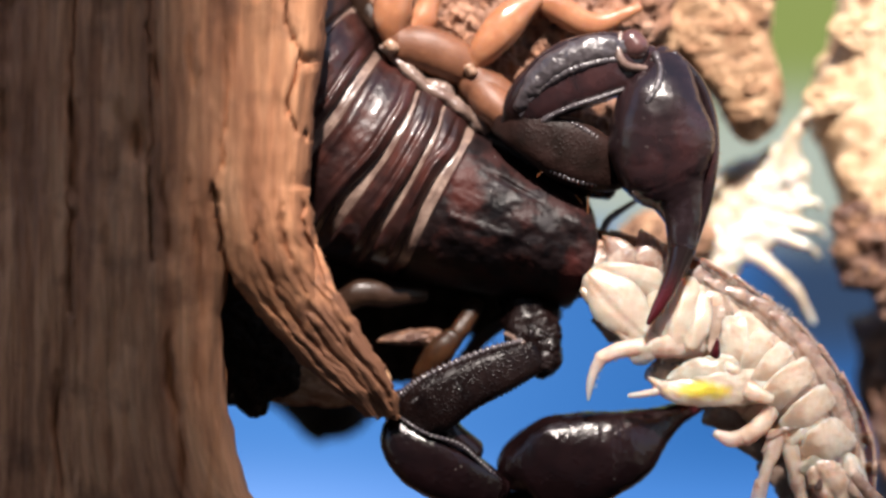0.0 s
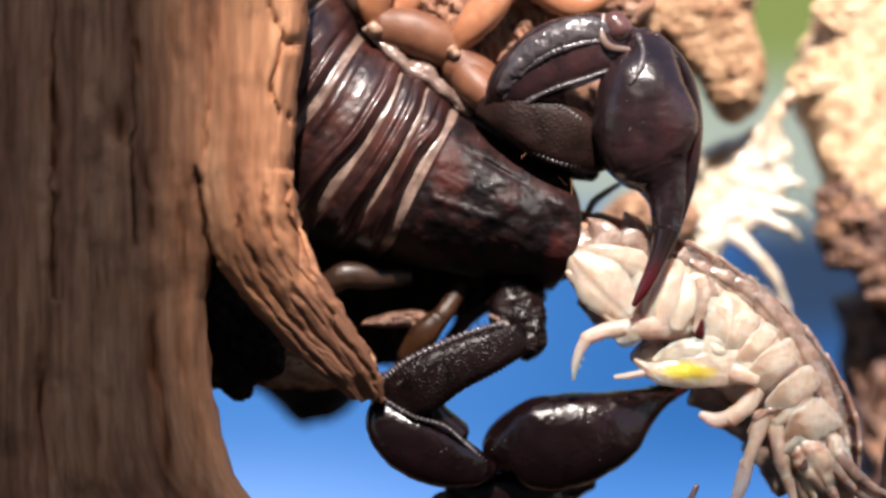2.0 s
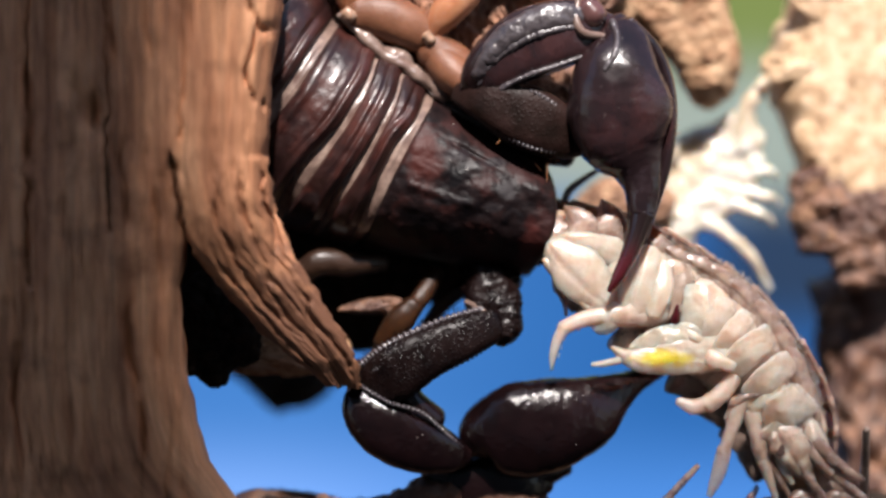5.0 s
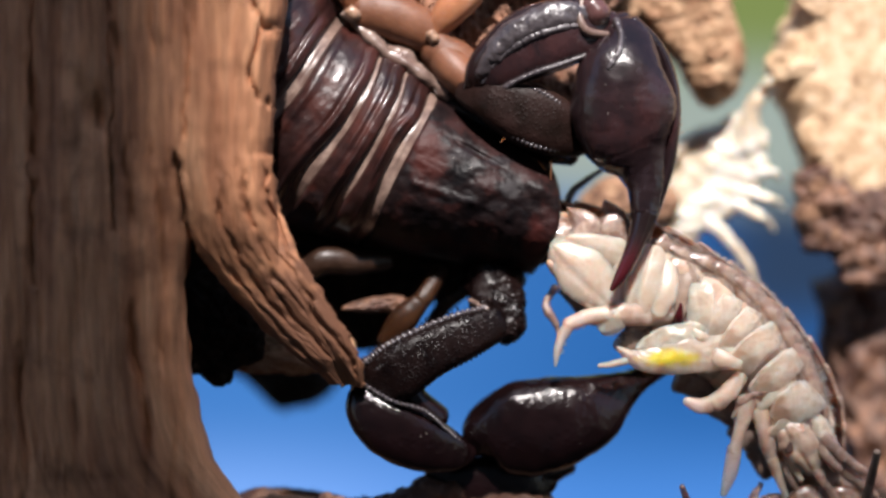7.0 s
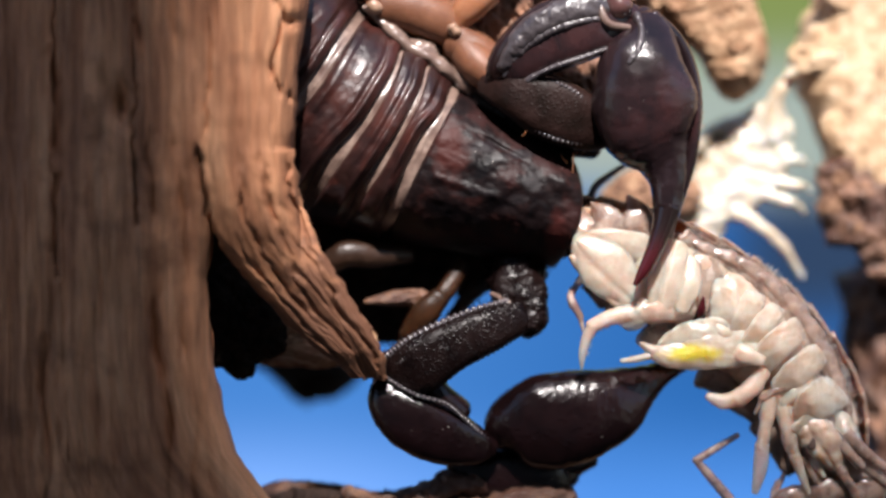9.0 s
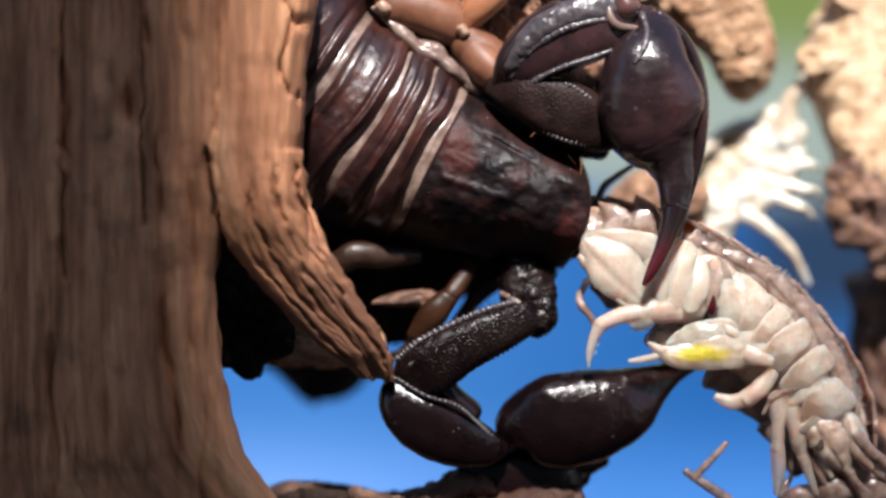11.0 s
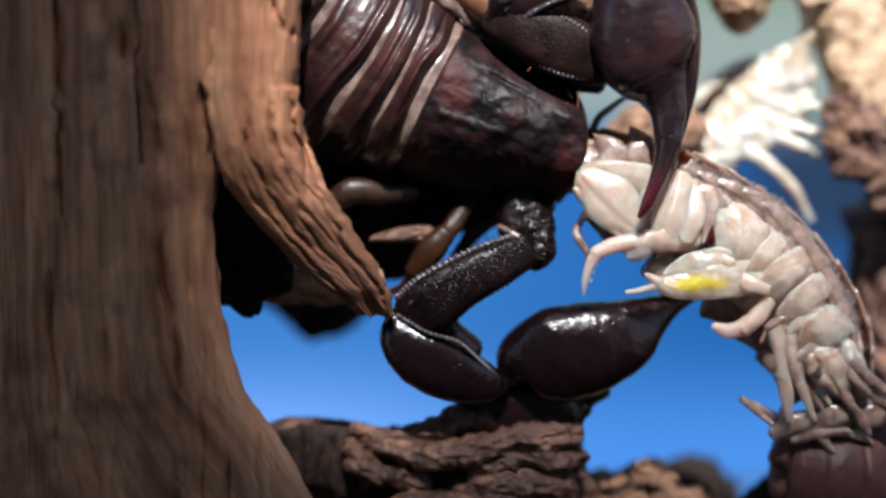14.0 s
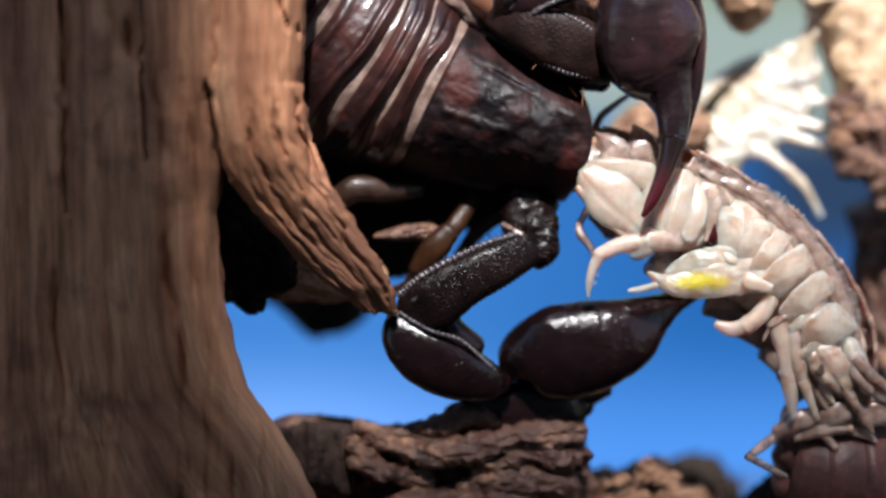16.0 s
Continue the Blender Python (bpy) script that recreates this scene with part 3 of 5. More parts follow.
def log_geo():
    vs = [-1500, -1100, -700, -400] + [*range(-250, 1330, 4)] + [1500, 1800, 2200, 2660]
    xs = [-math.cos(math.pi / 2 * j / 40) for j in range(12)] + [-0.9 + 0.9 * j / 240 for j in range(240)] + [math.sin(math.pi / 2 * j / 95) for j in range(96)]
    rings = []
    for v in vs:
        e = log_edge(v) + 5 * fbm((0, 0, v), 0.02, 3, 4)
        mid = log_mid(v)
        r = []
        for x in xs:
            u = mid + x * ((e - mid) if x > 0 else mid + 260)
            r.append(at(u, v, log_front(u, v)))
        for j in range(1, 24):
            x = math.cos(math.pi * j / 24)
            u = mid + x * ((e - mid) if x > 0 else mid + 260)
            f = max(0.0, min(1.0, (-x - 0.1) / 0.5))
            r.append(at(u, v, -104 + 45 * math.sin(math.pi * j / 24) + 330 * f * math.sqrt(1 - x * x)))
        rings.append(r)
    return loft(rings)


def splinter_geo():
    """The outer slab of the log: flush with its face above, peeling off as a long splinter below. Gives the skin and its grain."""
    left = spline([(372, -250), (380, 0), (384, 200), (385, 330), (387, 375), (394, 430), (412, 494), (444, 543), (482, 586), (532, 640), (580, 684), (618, 712), (648, 738)], 16)
    right = spline([(log_edge(-250) - 3, -250), (log_edge(0) - 3, 0), (log_edge(200) - 3, 200), (549, 330), (552, 375), (562, 425), (588, 494), (616, 545), (648, 598), (676, 645), (696, 684), (705, 712), (707, 738)], 16)
    n, m, knee = len(left), 110, 3 * 16
    furrows = ((0.20, 0.30, 0.92, 16), (0.36, 0.10, 0.70, 20), (0.52, 0.30, 1.0, 15), (0.66, 0.05, 0.60, 18), (0.80, 0.20, 0.95, 14), (0.90, 0.0, 0.42, 22))
    rings, fibres, run = [], [], -250.0
    for i in range(n):
        g = max(0.0, (i - knee) / (n - 1 - knee))
        free = max(0.0, min(1.0, (g - 0.06) / 0.42))
        free = free * free * (3 - 2 * free)
        if i:
            run += float(np.hypot(*(0.5 * (left[i] + right[i] - left[i - 1] - right[i - 1]))))
        width = float(np.hypot(*(right[i] - left[i])))
        out = (right[i] - left[i]) / max(width, 1)
        front, behind, f_front, f_behind = [], [], [], []
        for j in range(m + 1):
            t = j / m
            p = left[i] * (1 - t) + right[i] * t
            rim = max(0.0, abs(2 * t - 1) - 0.9) / 0.1
            p = p + out * (rim * (9 * fbm((run, t * 900, 0), 0.03, 4, 2)))
            if i == n - 1:
                p = p + np.array((0, 16 * 0.5 * fbm((t * 400, 3, 0), 0.02, 3, 4)))
            x = 2 * t - 1
            round_ = math.sqrt(max(0.0, 1 - x ** 4))
            own = -196 + 128 * g - min(24.0, 0.22 * width) * round_
            flush = log_front(p[0], p[1], g > 0) - 3 + 16 * max(0.0, 1 - t / 0.10) ** 1.5 * (1 - min(1.0, g / 0.12))
            d = flush * (1 - free) + own * free
            a = 385 + 165 * t
            bite = 0.25 + 0.75 * free if g > 0 else 0.0
            for k, (c, g0, g1, deep) in enumerate(furrows):
                ends = max(0.0, min(1.0, (g - g0) / 0.12, (g1 - g) / 0.12))
                off = (t - c - 0.09 * fbm((run, k * 50, 0), 0.012, 4, k)) * width
                d += 0.75 * deep * ends * math.exp(-(off / (5.0 + 5.0 * fbm((run, k * 31, 7), 0.03, 2, k))) ** 2) * max(0.15, 0.7 + 0.9 * fbm((run, k * 9, 4), 0.02, 2, 3))
            d += bite * (6 * fbm((a, run * 0.25, 1), 0.022, 4, 4) + 2.5 * ridge((a + 14 * fbm((a, run, 2), 0.02, 2, 3), run * 0.16, 8), 0.05, 3, 5)) * (0.4 + 0.6 * round_)
            front.append(at(p[0], p[1], d))
            behind.append(at(p[0], p[1], max(d + 6, (-100 - 20 * free) + 25 * round_ if free < 1 else -120 + 70 * g + 0.25 * width * round_)))
            f_front.append(Vector((a, 0.4 * d, -run)) * UNIT)
            f_behind.append(Vector((a, 0.4 * d + 40, -run)) * UNIT)
        rings.append(front + behind[-2:0:-1])
        fibres += f_front + f_behind[-2:0:-1]
    fibres += [fibres[0], fibres[-1]]
    return loft(rings), fibres


def build_wood():
    geo, grain = log_geo(), []
    for p in geo[0]:
        u, v, d = board_of(p)
        lean = (log_edge(v) - 402) * max(0.0, min(1.0, u / 400)) if 700 < v < 1300 else 0.0
        grain.append(Vector((u - lean, 0.4 * d, -v)) * UNIT)
    log = solid("log", geo, LOG, "standing weathered grey-brown log with split grain", "log", grain=grain)
    geo, grain = splinter_geo()
    splinter = part("splinter", geo, LOG, log, "long peeled splinter hanging from the log", pivot=ORIGIN[log], grain=grain)
    # Painted shade: the splinter's lower half is coloured darker than its wood.
    stain_or_shade(splinter, (610, 640, -120), (165, 260, 200), (0.150, 0.062, 0.031))
    # slab behind the animal, under the log, painted near black for the shade there
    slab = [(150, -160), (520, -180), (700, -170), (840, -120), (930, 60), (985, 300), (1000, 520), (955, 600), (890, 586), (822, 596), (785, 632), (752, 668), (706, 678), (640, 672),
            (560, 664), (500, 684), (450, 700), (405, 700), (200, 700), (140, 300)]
    solid("bark_slab", chunk(slab, 250, 60, 3, 16, 0.012), BLACK_OR_SHADED, "bark slab painted black for the shade behind the log", "bark", "pieces of wood")
    # Painted light: paler orange wood stands in for sun that misses this strip.
    solid("bark_strip", chunk([(462, 712), (478, 655), (540, 628), (640, 632), (690, 668), (660, 712), (560, 719)], 66, 12, 8, 4, 0.03, grain=(0.3, 1, 1), jag=4), ORANGE_WOOD,
          "thin lit strip of brown bark under the log", "bark", "pieces of wood")
    solid("bark_strip", chunk([(660, 606), (700, 589), (755, 580), (784, 590), (770, 612), (715, 610)], 74, 16, 12, 8, 0.03, grain=(0.4, 1, 1)), DARK_BARK,
          "thin lit strip of brown bark under the log", "bark", "pieces of wood")
    solid("branch_stub", chunk([(360, 690), (500, 650), (640, 690), (660, 740), (600, 778), (545, 775), (480, 720)], 640, 120, 20, 10, 0.012, back=1.0), BLACK_OR_SHADED,
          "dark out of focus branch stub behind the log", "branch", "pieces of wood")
    solid("bark_flake", chunk([(385, 560), (440, 530), (510, 585), (534, 640), (528, 680), (508, 702), (476, 708), (455, 744), (418, 722), (388, 705)], 30, 26, 15, 7, 0.03), BLACK_OR_SHADED,
          "flake inside the split log, painted black for its shade", "bark", "pieces of wood")
    solid("bark_piece", chunk([(1085, 420), (1120, 385), (1180, 372), (1260, 395), (1250, 460), (1130, 470)], 330, 50, 17, 6, 0.02), BARK,
          "small brown bark piece behind the claw", "bark", "pieces of wood")
    # bark above, behind the legs
    solid("bark_piece", chunk([(560, -300), (900, -330), (1180, -200), (1190, 20), (1130, 110), (1085, 240), (1000, 270), (900, 240), (800, 200), (700, 150), (600, 60)],
                              134, 40, 31, 13, 0.016, 300, 100, back=6.5), TOP_BARK, "cracked brown bark behind the amber legs", "bark", "pieces of wood")
    solid("bark_piece", chunk([(1130, -330), (1330, -340), (1372, -60), (1366, 60), (1388, 160), (1378, 215), (1345, 250), (1300, 240), (1255, 170), (1180, 110), (1110, 60)],
                              330, 60, 44, 9, 0.010, 260, 80), ORANGE_WOOD, "sunlit broken pale wood with a rounded end", "wood", "pieces of wood")
    # the piece at the far side
    solid("wood_block", chunk([(1470, 60), (1500, -60), (1560, -300), (2000, -320), (2050, 200), (1900, 420), (1640, 530), (1570, 560), (1530, 505), (1495, 500), (1478, 440), (1488, 380), (1475, 320), (1432, 230), (1432, 160)],
                              420, 120, 52, 5, 0.005, 280, 90), PALE_WOOD, "sunlit block of cracked pale wood", "wood", "pieces of wood")
    solid("wood_block", chunk([(1500, 560), (1580, 540), (1900, 480), (2000, 900), (1950, 2660), (1450, 2660), (1540, 900), (1545, 760), (1512, 690), (1520, 620)],
                              520, 140, 57, 44, 0.010, 200, 60, (1, 0.5, 1)), DARK_BARK, "cracked brown wood in the shade behind the woodlouse", "wood", "pieces of wood")
    above = bpy.data.objects["bark_piece.001"]
    rng = random.Random(5)
    for u, v in ((775, -5), (800, 34), (850, 8), (872, 52), (822, 66), (900, -30), (960, 92), (1000, 62), (1045, 100), (960, 140), (1005, 200), (1040, 215), (900, 120)):
        w, h, a = rng.uniform(34, 60), rng.uniform(13, 24), rng.uniform(0.1, 0.9)
        o = []
        for k in range(9):
            r = rng.uniform(0.65, 1.2)
            x, y = w * r * math.cos(k * 0.698), h * r * math.sin(k * 0.698)
            o.append((u + x * math.cos(a) - y * math.sin(a), v + x * math.sin(a) + y * math.cos(a)))
        part("bark_plate", chunk(o, 106 + rng.uniform(-8, 8), rng.uniform(9, 18), u, 9, 0.045, 72, 22, (1, 0.5, 1), 10, 0.22), TOP_BARK, above)

    def plates(ob, spots, d, mat, size, seed, thick=9, amp=3):
        rng = random.Random(seed)
        for u, v in spots:
            w, h, a = rng.uniform(*size), rng.uniform(*size) * 0.65, rng.uniform(0, 3)
            o = [(u + w * math.cos(a + k * 1.05) * rng.uniform(0.7, 1.15), v + h * math.sin(a + k * 1.05) * rng.uniform(0.7, 1.15)) for k in range(6)]
            part("bark_plate", chunk(o, d + thick * 0.5 + rng.uniform(-4, 4), thick, u, amp, 0.03, 60, 16, (1, 1, 1), 10, 0.22), mat, ob)
    plates(bpy.data.objects["bark_piece.002"], ((1190, 40), (1235, 70), (1280, 30), (1320, 80), (1290, 130), (1340, 150), (1325, 200), (1250, 0), (1345, 20)), 276, ORANGE_WOOD, (26, 56), 4, 10, 8)
    block = bpy.data.objects["wood_block"]
    part("dark_edge", chunk([(1470, 372), (1520, 350), (1600, 372), (1690, 400), (1690, 545), (1575, 575), (1535, 520), (1490, 508), (1474, 440)], 330, 40, 23, 17, 0.013, 150, 44), DARK_BARK, block,
         "dark lower edge with orange ridges")
    plates(block, ((1500, 440), (1548, 412), (1538, 480), (1512, 392)), 292, BARK, (16, 34), 5, 12, 9)
    plates(block, ((1470, 180), (1540, 300), (1530, 60)), 312, PALE_WOOD, (40, 70), 15, 10, 6)
    plates(bpy.data.objects["bark_flake"], ((420, 600), (470, 620), (500, 650), (440, 680), (460, 720)), 6, BLACK_OR_SHADED, (14, 26), 6)
    # bark below
    low = [(430, 960), (520, 918), (610, 926), (700, 940), (790, 926), (850, 905), (930, 930), (1000, 948), (1040, 952), (1044, 1020), (1080, 1120), (1110, 1500), (900, 1900), (500, 1900), (380, 1400)]
    solid("bark_ledge", chunk(low, 124, 50, 61, 34, 0.0085, 320, 120, (0.35, 1.1, 1), 8, 0.45, 4.0), DARK_BARK, "ledge of rough furrowed dark bark below the animals", "bark", "pieces of wood")
    ledge = bpy.data.objects["bark_ledge"]
    rough = lambda p: 9 * ridge((p[0] * 0.45, p[1], p[2]), 0.024, 5, 5) + 6 * fbm(p, 0.05, 4, 2) + 8 * fbm((p[0] * 0.6, p[1], p[2]), 0.016, 2, 7)
    for rows in ([(655, 962, 60, 12, 20), (700, 976, 40, 18, 24), (757, 990, 26, 20, 28), (840, 984, 22, 22, 30), (902, 970, 26, 20, 30), (970, 962, 34, 22, 32), (1028, 960, 48, 18, 28)],
                 [(625, 975, 52, 16, 22), (640, 1000, 36, 22, 26), (696, 1026, 30, 16, 24), (757, 1040, 40, 11, 20)],
                 [(846, 1026, 48, 12, 20), (876, 1012, 34, 18, 24), (937, 994, 28, 14, 24), (990, 1004, 34, 20, 28), (1032, 998, 52, 14, 24)],
                 [(834, 1062, 44, 20, 24), (880, 1044, 32, 26, 28), (940, 1046, 34, 24, 28), (1010, 1056, 44, 26, 30)],
                 [(600, 1100, 44, 14, 22), (670, 1094, 26, 18, 26), (745, 1086, 20, 20, 28), (810, 1088, 18, 22, 30), (902, 1090, 22, 24, 30), (1000, 1110, 36, 26, 30)],
                 [(560, 1150, 30, 30, 30), (700, 1150, 12, 40, 36), (860, 1160, 10, 44, 38), (1040, 1170, 30, 40, 36)],
                 [(640, 944, 66, 14, 22), (706, 958, 58, 12, 22), (784, 944, 52, 16, 26), (834, 926, 56, 18, 26), (880, 940, 66, 14, 22)]):
        part("bark_ridge", tube([(u, v, d - 12, w, h) for u, v, d, w, h in rows], 64, 26, 2.6, flute=(0.10, 1.6, 4.0)), DARK_BARK, ledge, "weathered ridge of bark" if rows[0][0] == 655 else "", relief=rough)
    for k in range(9):
        u, v = 700 + 320 * ((k * 0.618) % 1.0), 968 + 120 * ((k * 0.377 + 0.1) % 1.0)
        w, h, a = rng.uniform(18, 46), rng.uniform(7, 14), rng.uniform(-0.4, 0.3)
        o = []
        for q in range(9):
            r = rng.uniform(0.6, 1.15)
            x, y = w * r * math.cos(q * math.pi / 4.5), h * r * math.sin(q * math.pi / 4.5)
            o.append((min(1040, u + x * math.cos(a) - y * math.sin(a)), v + x * math.sin(a) + y * math.cos(a)))
        part("bark_chip", chunk(o, 34 + rng.uniform(-6, 16), rng.uniform(16, 28), k * 3.1, 9, 0.022, 72, 18, (0.35, 1, 1), 8), DARK_BARK, ledge)
    part("bark_block", chunk([(500, 945), (545, 932), (600, 938), (634, 944), (638, 990), (630, 1040), (608, 1068), (560, 1050), (510, 1046), (494, 990)], 56, 34, 7, 12, 0.03, 90, 40, (1, 0.22, 1), 6, 0.4),
         CHAR_BROWN, ledge, "dark grey block of bark with upright grain")
    part("bark_chip", chunk([(636, 948), (668, 950), (676, 1000), (660, 1050), (640, 1046)], 56, 24, 9, 10, 0.03, 70, 24, (1, 0.5, 1)), DARK_BARK, ledge)
    solid("bark_mound", chunk([(350, 1500), (700, 1450), (1100, 1480), (1250, 2000), (1200, 2680), (300, 2680), (250, 2000)], 190, 150, 83, 40, 0.008, 120, 30), DARK_BARK,
          "dark rough bark at the foot of the ledge", "bark", "pieces of wood")
    lump = [(1020, 1040), (1060, 1022), (1110, 1022), (1150, 1002), (1190, 1008), (1215, 1050), (1265, 1075), (1300, 1200), (1350, 2660), (1000, 2660)]
    solid("bark_ledge", chunk(lump, 300, 150, 66, 30, 0.014, 220, 70), BARK, "knobbly brown bark with pale patches", "bark", "pieces of wood")
    plates(bpy.data.objects["bark_ledge.001"], ((1060, 1050), (1100, 1045), (1150, 1030), (1190, 1040), (1080, 1090), (1130, 1075), (1180, 1085), (1220, 1090), (1110, 1120), (1160, 1125)), 166, BARK, (18, 44), 9, 10, 9)
    solid("branch_stub", chunk([(1150, 1060), (1200, 1010), (1250, 1000), (1300, 1040), (1330, 1200), (1400, 2660), (1100, 2660), (1120, 1300)], 620, 120, 71, 12, 0.012), BLACK_OR_SHADED,
          "dark out of focus branch stub behind the log", "branch", "pieces of wood")
    solid("bark_ledge", chunk([(1300, 1110), (1340, 1060), (1400, 1030), (1500, 1040), (1700, 1060), (1850, 2660), (1250, 2660)], 260, 120, 75, 20, 0.01), BLACK_OR_SHADED,
          "black bark under the woodlouse", "bark", "pieces of wood")


# ---- scorpion ----
STATIONS = [((590, -110), (480, -40), (360, 60)), ((626, 12), (520, 110), (410, 240)), ((668, 104), (580, 222), (470, 388)), ((757, 148), (664, 285), (560, 442)),
            ((806, 182), (724, 300), (627, 470)), ((838, 222), (769, 343), (696, 490)), ((1036, 345), (1056, 445), (1006, 547))]


def across(st, t):
    """Bezier over a station's width that passes its middle point."""
    a, m, b = (np.array(q, float) for q in st)
    c = 2 * m - 0.5 * (a + b)
    return (1 - t) ** 2 * a + 2 * t * (1 - t) * c + t * t * b


def body_shell(sa, sb, f0, f1, d0, high, rim=10.0, relief=None, rows=22, cols=44, side=0.0, belly=45.0):
    """A plate of the back between two stations: from f0 to f1 of the way, domed towards the light, with rolled ends."""
    rings = []
    for i in range(rows + 1):
        s = i / rows
        f = f0 + (f1 - f0) * s
        roll = min(1.0, s * rows / 3, (1 - s) * rows / 3)
        roll = math.sqrt(max(0.0, 1 - (1 - roll) ** 2))
        top, low = [], []
        for j in range(cols + 1):
            t = j / cols
            tt = -side + (1 + 2 * side) * t
            p = across(sa, tt) * (1 - f) + across(sb, tt) * f
            dome = (1 - abs(2 * t - 1) ** 2.6) ** 0.62
            d = d0 - high * dome - rim * (roll - 1) + (relief(s, t, p) if relief else 0.0) - 6 * math.sin(math.pi * s)
            top.append(at(p[0], p[1], d))
            low.append(at(p[0], p[1], d0 + belly * dome + 1))
        rings.append(top + low[-2:0:-1])
    return loft(rings)


def carapace_relief(s, t, p):
    g = 7 * math.exp(-((t - 0.22 - 0.10 * s) / 0.022) ** 2) * math.exp(-((s - 0.40) / 0.18) ** 2)
    g -= 7 * math.exp(-((t - 0.47) / 0.09) ** 2 - ((s - 0.58) / 0.13) ** 2)
    g -= 8 * math.exp(-((t - 0.32) / 0.09) ** 2 - ((s - 0.85) / 0.10) ** 2)
    f = max(0.0, min(1.0, ((p[0] - 800) * 105 + (p[1] - 384) * 36) / (105 ** 2 + 36 ** 2)))
    off = math.hypot(p[0] - 800 - 105 * f, p[1] - 384 - 36 * f)
    q = (p[0], p[1], 0)
    g -= 4 * math.exp(-(off / 8) ** 2)
    g += 3.5 * fbm(q, 0.009, 3, 2) + 3.0 * fbm(q, 0.024, 3, 5) + 1.2 * ridge(q, 0.04, 3, 6)
    return g


# strips of skin between the back plates: u, v, half width, from the upper flank down
STRIPS = [[(626, 12, 1), (575, 60, 1), (520, 110, 2), (465, 175, 2), (410, 240, 2)],
          [(674, 90, 4), (655, 112, 9), (628, 150, 10), (598, 198, 11), (566, 240, 11), (520, 300, 10), (470, 385, 8)],
          [(760, 138, 3), (742, 156, 3), (728, 195, 3), (708, 232, 5), (682, 275, 6), (656, 308, 8), (628, 342, 12), (602, 376, 13), (578, 415, 11), (556, 455, 4)],
          [(808, 172, 2.5), (787, 188, 2.5), (777, 222, 2.5), (764, 252, 4), (742, 292, 5), (716, 336, 6), (692, 372, 8), (668, 408, 8), (650, 442, 6), (628, 472, 3)],
          [(842, 214, 2), (828, 228, 2.5), (817, 258, 3), (806, 282, 6), (784, 312, 10), (764, 350, 11), (748, 384, 10), (728, 425, 8), (710, 458, 5), (694, 488, 2)]]


def strip_line(rows, count):
    """Points at even distances along a strip."""
    r = spline(rows, 12)
    run = np.concatenate([[0], np.cumsum(np.hypot(*np.diff(r[:, :2], axis=0).T))])
    return np.stack([np.interp(np.linspace(0, run[-1], count + 1), run, r[:, k]) for k in range(3)], axis=1), run[-1]


def back_dome(t):
    return (1 - abs(2 * t - 1) ** 2.6) ** 0.62


def tergite(a_rows, b_rows, d0, high, seed, rows=40, cols=90):
    """A back plate between two strips of skin, with rolled edges, a raised hem and wrinkles along it."""
    (a, length), (b, _) = strip_line(a_rows, cols), strip_line(b_rows, cols)
    rings = []
    for i in range(rows + 1):
        s = i / rows
        top, low = [], []
        for j in range(cols + 1):
            t = j / cols
            e = b[j, :2] - a[j, :2]
            span = float(np.hypot(*e))
            corner = 7 * math.exp(-(t / 0.035) ** 2)
            l, r = (a[j, 2] + corner) / span, (b[j, 2] + corner) / span
            p = a[j, :2] + e * (l + (1 - l - r) * s)
            inner = span * (1 - l - r)
            el, er = s * inner, (1 - s) * inner
            roll = lambda x, w: 1 - math.sqrt(max(0.0, 1 - (1 - min(1.0, x / w)) ** 2))
            d = d0 - high * back_dome(t) + 10 * roll(el, 7) + 9 * roll(er, 10)
            d -= 5 * math.exp(-((er - 15) / 5) ** 2) * max(0.0, 0.5 + fbm((t * 300, seed, 0), 0.012, 2, seed))
            d += 5 * math.exp(-((er - 25) / 5) ** 2) * math.exp(-((t - 0.25) / 0.3) ** 2)
            d -= 5 * math.exp(-((el - 16) / 8) ** 2) * math.exp(-((t - 0.42) / 0.22) ** 2) + 5 * math.sin(math.pi * s)
            g = (s * inner, t * length * 0.14, seed * 30)
            d += 5 * fbm(g, 0.020, 3, seed) + 1.3 * ridge((g[0], g[1] * 0.8, g[2]), 0.045, 3, seed + 2) + 1.0 * fbm((p[0], p[1], 9), 0.05, 2, 1)
            top.append(at(p[0], p[1], d))
            low.append(at(p[0], p[1], d0 + 45 * back_dome(t) + 1))
        rings.append(top + low[-2:0:-1])
    return loft(rings)


def skin_strip(rows, d0, high, seed, cols=90, m=14):
    """The soft skin that shows between two plates, pleated along its length."""
    c, length = strip_line(rows, cols)
    rings = []
    for i in range(m + 1):
        x = 2 * i / m - 1
        top, low = [], []
        for j in range(cols + 1):
            t = j / cols
            q = c[min(j + 1, cols), :2] - c[max(j - 1, 0), :2]
            n = np.array((-q[1], q[0])) / max(1e-6, float(np.hypot(*q)))
            w = c[j, 2] + 11 * min(1.0, (1 - t) / 0.12)
            p = c[j, :2] - n * (w * x)
            d = d0 - high * back_dome(t) + 15 - 4 * (1 - x * x) + 1.8 * ridge((w * x, t * length * 0.08, seed), 0.10, 3, seed) + 1.2 * fbm((p[0], p[1], 2), 0.05, 2, seed)
            top.append(at(p[0], p[1], d))
            low.append(at(p[0], p[1], d0 + 30 * back_dome(t) + 1))
        rings.append(top + low[-2:0:-1])
    return loft(rings)


